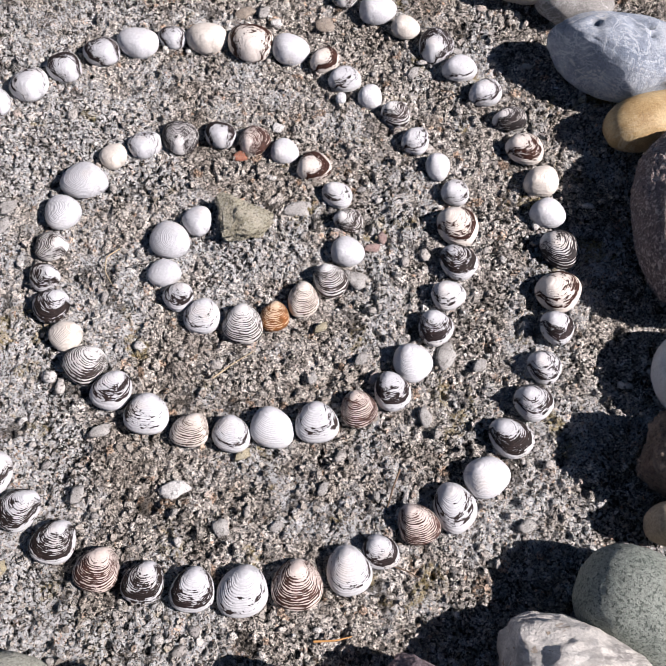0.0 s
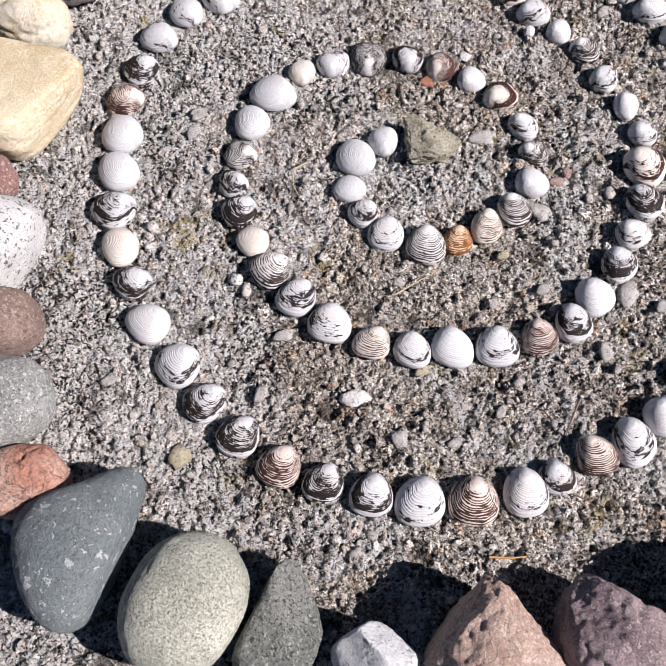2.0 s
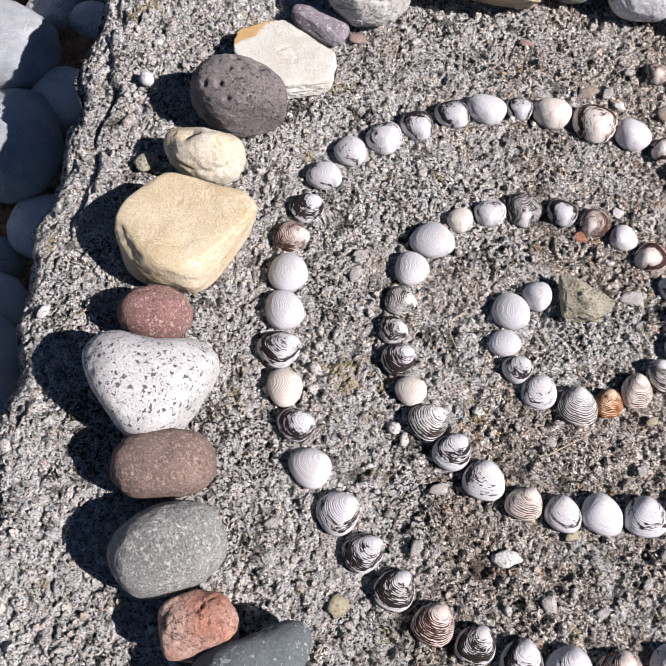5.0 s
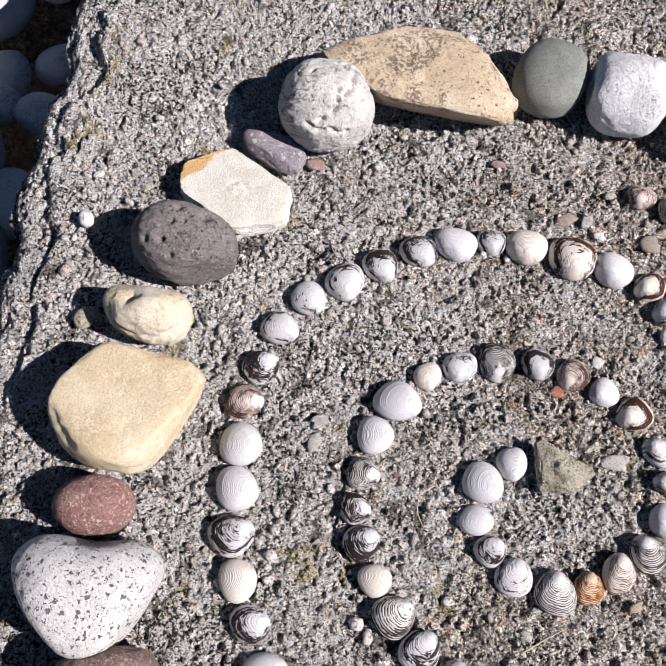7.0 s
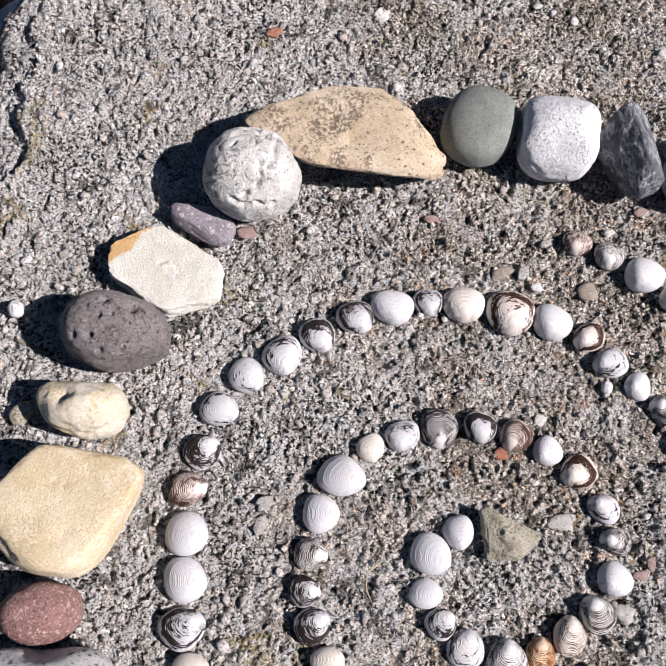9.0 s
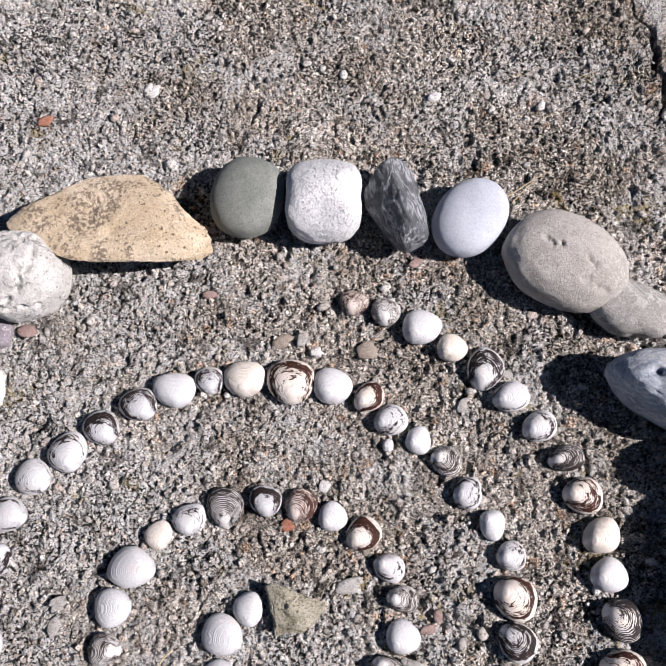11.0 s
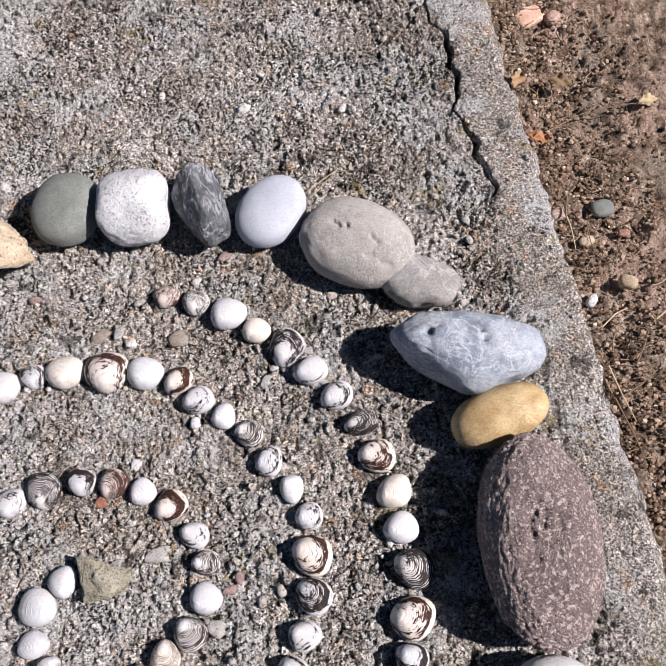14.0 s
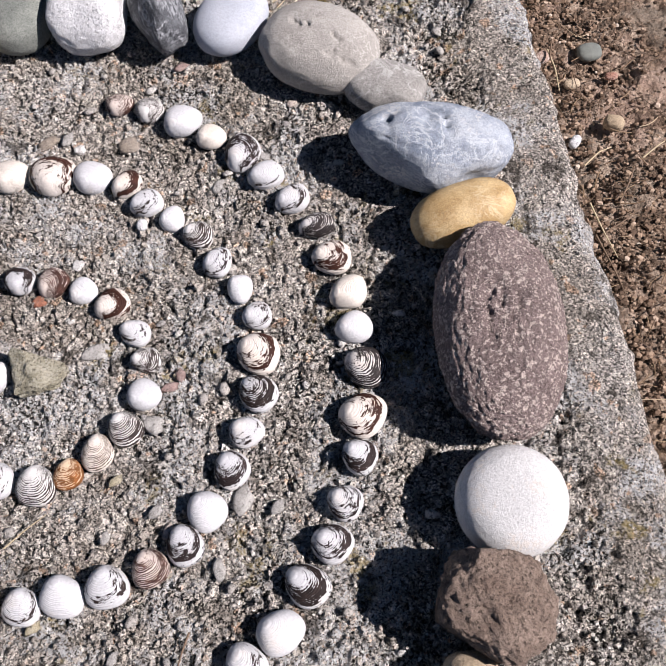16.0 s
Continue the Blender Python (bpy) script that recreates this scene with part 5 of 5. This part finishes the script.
def needles():
    """Dry needles and grass bits strewn on the soil."""
    r = random.Random(8)
    verts, faces = [], []
    for k in range(260):
        y = r.uniform(-0.15, 0.55)
        x = float(edge_right(y)) + 0.01 + abs(r.gauss(0, 0.06))
        t, long, wide = r.uniform(0, 3.14), r.uniform(0.006, 0.024), r.uniform(0.00025, 0.0005)
        bend = r.uniform(-0.5, 0.5)
        o = len(verts)
        for i in range(5):
            u = i / 4 - 0.5
            a = t + bend * u
            cx, cy = x + long * u * math.cos(a), y + long * u * math.sin(a)
            nx, ny = -math.sin(a) * wide, math.cos(a) * wide
            z = -0.098 + 0.010 * float(value_noise(np.array(cx), np.array(cy), 0.12, 31)) + 0.003 * math.sin(k)
            verts += [(cx + nx, cy + ny, z), (cx, cy, z + wide), (cx - nx, cy - ny, z), (cx, cy, z - wide)]
            if i:
                p = o + 4 * (i - 1)
                faces += [(p + q, p + (q + 1) % 4, p + 4 + (q + 1) % 4, p + 4 + q) for q in range(4)]
    n = Nodes("dry_needles", 0.8, 0.25)
    col = n.ramp(n.add("NewGeometry").outputs["Random Per Island"], [(0.0, (0.07, 0.045, 0.028)), (0.5, (0.17, 0.11, 0.065)), (0.85, (0.30, 0.21, 0.13)), (1.0, (0.48, 0.38, 0.26))])
    ob = mesh_object("dry_needles", verts, faces, n.done(col))
    return tagged(ob, "dry brown needles and grass bits on soil", "litter", kind="stuff")


needles()


def leaf(label, x, y, long, turn, colour, z=-0.101):
    """A curled dry leaf."""
    n = Nodes("dry_leaf", 0.75, 0.3)
    at = n.coords()
    mat = n.done(n.mix(n.noise(at, 120, 4), colour, tuple(c * 0.6 for c in colour)), n.bump(n.noise(at, 250, 3), 0.0008))
    bm = bmesh.new()
    grid = {}
    for i in range(13):
        u = i / 12
        half = 0.30 * math.sin(math.pi * (0.03 + 0.94 * u)) ** 0.8 * (1 + 0.25 * math.sin(u * 23 + turn))
        for j in range(7):
            w = (j / 6 - 0.5) * 2
            grid[i, j] = bm.verts.new(((u - 0.5) * long, w * half * long, long * (0.10 * w * w + 0.06 * math.sin(u * 5) + 0.07 * math.sin(w * 4 + u * 9 + turn))))
    for i in range(12):
        for j in range(6):
            bm.faces.new((grid[i, j], grid[i + 1, j], grid[i + 1, j + 1], grid[i, j + 1]))
    me = bpy.data.meshes.new("dry_leaf")
    bm.to_mesh(me)
    bm.free()
    me.polygons.foreach_set("use_smooth", [True] * len(me.polygons))
    me.materials.append(mat)
    ob = new("dry_leaf", me)
    ob.matrix_world = pose(x, y, z, 4, -5, turn)
    return tagged(ob, label, "leaf")


stone('green_soil_pebble', 'smooth grey-green pebble lying on soil', 0.4258, 0.2700, 0.0103, 0.0083, 0.009, 0, GREEN, level=3, group='', cat='pebble', seed=100, base=-0.104, square=2.6)
stone('tan_soil_pebble', 'small tan pebble lying on soil', 0.4321, 0.1963, 0.0084, 0.0061, 0.012, -20, TAN, level=3, group='', cat='pebble', seed=101, base=-0.104, square=2.6)
stone('white_chip', 'small angular white stone chip on soil', 0.3993, 0.1836, 0.0063, 0.0041, 0.007, 50, CHALK, level=3, group='', cat='pebble', seed=102, base=-0.104, square=2.6)
stone('pink_chip', 'small pinkish stone chip on soil', 0.3860, 0.2691, 0.0070, 0.0055, 0.008, 20, PINK, level=3, group='', cat='pebble', seed=103, base=-0.104, square=2.6)
stone('red_chip', 'small reddish stone chip on soil', 0.4402, 0.2448, 0.0055, 0.0035, 0.005, 0, BRICK, level=3, group='', cat='pebble', seed=104, base=-0.104, square=2.6)
stone('red_chip', 'small reddish stone chip on soil', 0.4214, 0.4844, 0.0081, 0.0063, 0.010, 40, BRICK, level=3, group='', cat='pebble', seed=105, base=-0.104, square=2.6)
stone('tan_chip', 'small tan stone chip on soil', 0.4064, 0.2403, 0.0069, 0.0046, 0.006, 10, TAN, level=3, group='', cat='pebble', seed=106, base=-0.104, square=2.6)
leaf('curled orange-brown dry leaf on soil', 0.3830, 0.3495, 0.0189, -30, (0.42, 0.20, 0.10))
ORANGE = rock_material("orange_flake", (0.50, 0.29, 0.20), (0.62, 0.42, 0.32), contrast=0.5, blotch=70, pores=0.1)
stone('orange_flake', 'flat pale orange stone flake on soil', 0.3981, 0.4897, 0.0150, 0.0135, 0.009, 20, ORANGE, square=2.6, edge=0.12, cuts=((75, 0, 0.0125), (200, 0, 0.0130), (-60, 0, 0.0120), (15, 0, 0.0140), (90, 85, 0.0040)), rough=0.04, fine=0.012, level=4, group='', cat='stone', seed=107, base=-0.104)
leaf('pale yellow-brown dry leaf on soil', 0.4914, 0.3775, 0.0192, 12, (0.50, 0.40, 0.24))
leaf('curled tan dry leaf at the slab edge', 0.3764, 0.4156, 0.0215, 60, (0.34, 0.22, 0.12))
leaf('crumpled brown dry leaf on soil', 0.4149, 0.4080, 0.0234, -20, (0.22, 0.15, 0.08))
leaf('orange-brown dry leaf on the soil', 0.3868, 0.3480, 0.0163, -10, (0.42, 0.20, 0.10))
tube('twig', 'thin dry brown twig lying on soil', ((0.4389, 0.3684, -0.0955), (0.4588, 0.3706, -0.0935), (0.4825, 0.3724, -0.0955)), 0.0008, TWIG, 'twig', 'twigs on the soil')
tube('twig', 'thin dry brown twig lying on soil', ((0.3902, 0.2721, -0.0955), (0.3929, 0.2503, -0.0935), (0.3933, 0.2293, -0.0955)), 0.0008, STRAW, 'twig', 'twigs on the soil')
tube('twig', 'thin dry brown twig lying on soil', ((0.3958, 0.2823, -0.0955), (0.3905, 0.2634, -0.0935), (0.3928, 0.2461, -0.0955)), 0.0008, TWIG, 'twig', 'twigs on the soil')
tube('twig', 'thin dry brown twig lying on soil', ((0.3991, 0.1228, -0.0955), (0.4031, 0.1004, -0.0935), (0.4111, 0.0747, -0.0955)), 0.0008, STRAW, 'twig', 'twigs on the soil')
tube('twig', 'thin dry brown twig lying on soil', ((0.4057, 0.0966, -0.0955), (0.4208, 0.1040, -0.0935), (0.4368, 0.1151, -0.0955)), 0.0008, TWIG, 'twig', 'twigs on the soil')
tube('twig', 'thin dry brown twig lying on soil', ((0.4007, 0.1566, -0.0955), (0.4133, 0.1668, -0.0935), (0.4248, 0.1714, -0.0955)), 0.0008, STRAW, 'twig', 'twigs on the soil')
tube('twig', 'thin dry brown twig lying on soil', ((0.4209, 0.1205, -0.0955), (0.4316, 0.1380, -0.0935), (0.4407, 0.1561, -0.0955)), 0.0008, TWIG, 'twig', 'twigs on the soil')
tube('twig', 'thin dry brown twig lying on soil', ((0.4467, 0.1593, -0.0955), (0.4591, 0.1676, -0.0935), (0.4665, 0.1726, -0.0955)), 0.0008, STRAW, 'twig', 'twigs on the soil')
tube('twig', 'thin dry brown twig lying on soil', ((0.3985, 0.0951, -0.0955), (0.4058, 0.0657, -0.0935), (0.4111, 0.0442, -0.0955)), 0.0008, TWIG, 'twig', 'twigs on the soil')

# ---- the shore below the slab: big lake pebbles in its shade ----
SHORE = [rock_material("shore_" + nm, a, b, contrast=0.35, stain=c, pores=0.15) for nm, a, b, c in (
    ("grey", (0.42, 0.44, 0.46), (0.54, 0.56, 0.58), (0.55, 0.55, 0.54)), ("pale", (0.60, 0.60, 0.585), (0.72, 0.715, 0.70), (0.45, 0.45, 0.44)),
    ("dark", (0.28, 0.30, 0.32), (0.40, 0.42, 0.44), (0.45, 0.45, 0.45)), ("mid", (0.52, 0.53, 0.53), (0.64, 0.64, 0.64), (0.35, 0.35, 0.34)))]
firsts = [stone("lake_pebble", "smooth grey lake pebble lying in shade", 0, 0, a, b, h, 0, SHORE[k], seed=60 + k, level=3, fine=0, rough=0.03, square=2.3, group="lake pebbles below the slab", cat="pebble")
    for k, (a, b, h) in enumerate(((0.050, 0.036, 0.045), (0.034, 0.028, 0.035), (0.060, 0.042, 0.05), (0.026, 0.020, 0.026)))]
r = random.Random(31)
spots, used = [], set()
for k in range(900):
    kind = r.choice((0, 1, 1, 2, 3, 3, 0))
    size = (0.040, 0.029, 0.048, 0.022)[kind]
    y = r.uniform(-0.25, 0.62)
    x = float(edge_left(np.array(y))) - 0.02 - size - r.uniform(0, 0.34)
    if all((x - u) ** 2 + (y - v) ** 2 > (0.80 * (size + q)) ** 2 for u, v, q in spots):
        spots.append((x, y, size))
        m = pose(x, y, -0.165 + r.uniform(-0.012, 0.02), r.uniform(-12, 12), r.uniform(-12, 12), r.uniform(0, 180))
        if kind in used:
            copy_thing(firsts[kind], m)
        else:
            used.add(kind)
            firsts[kind].matrix_world = m
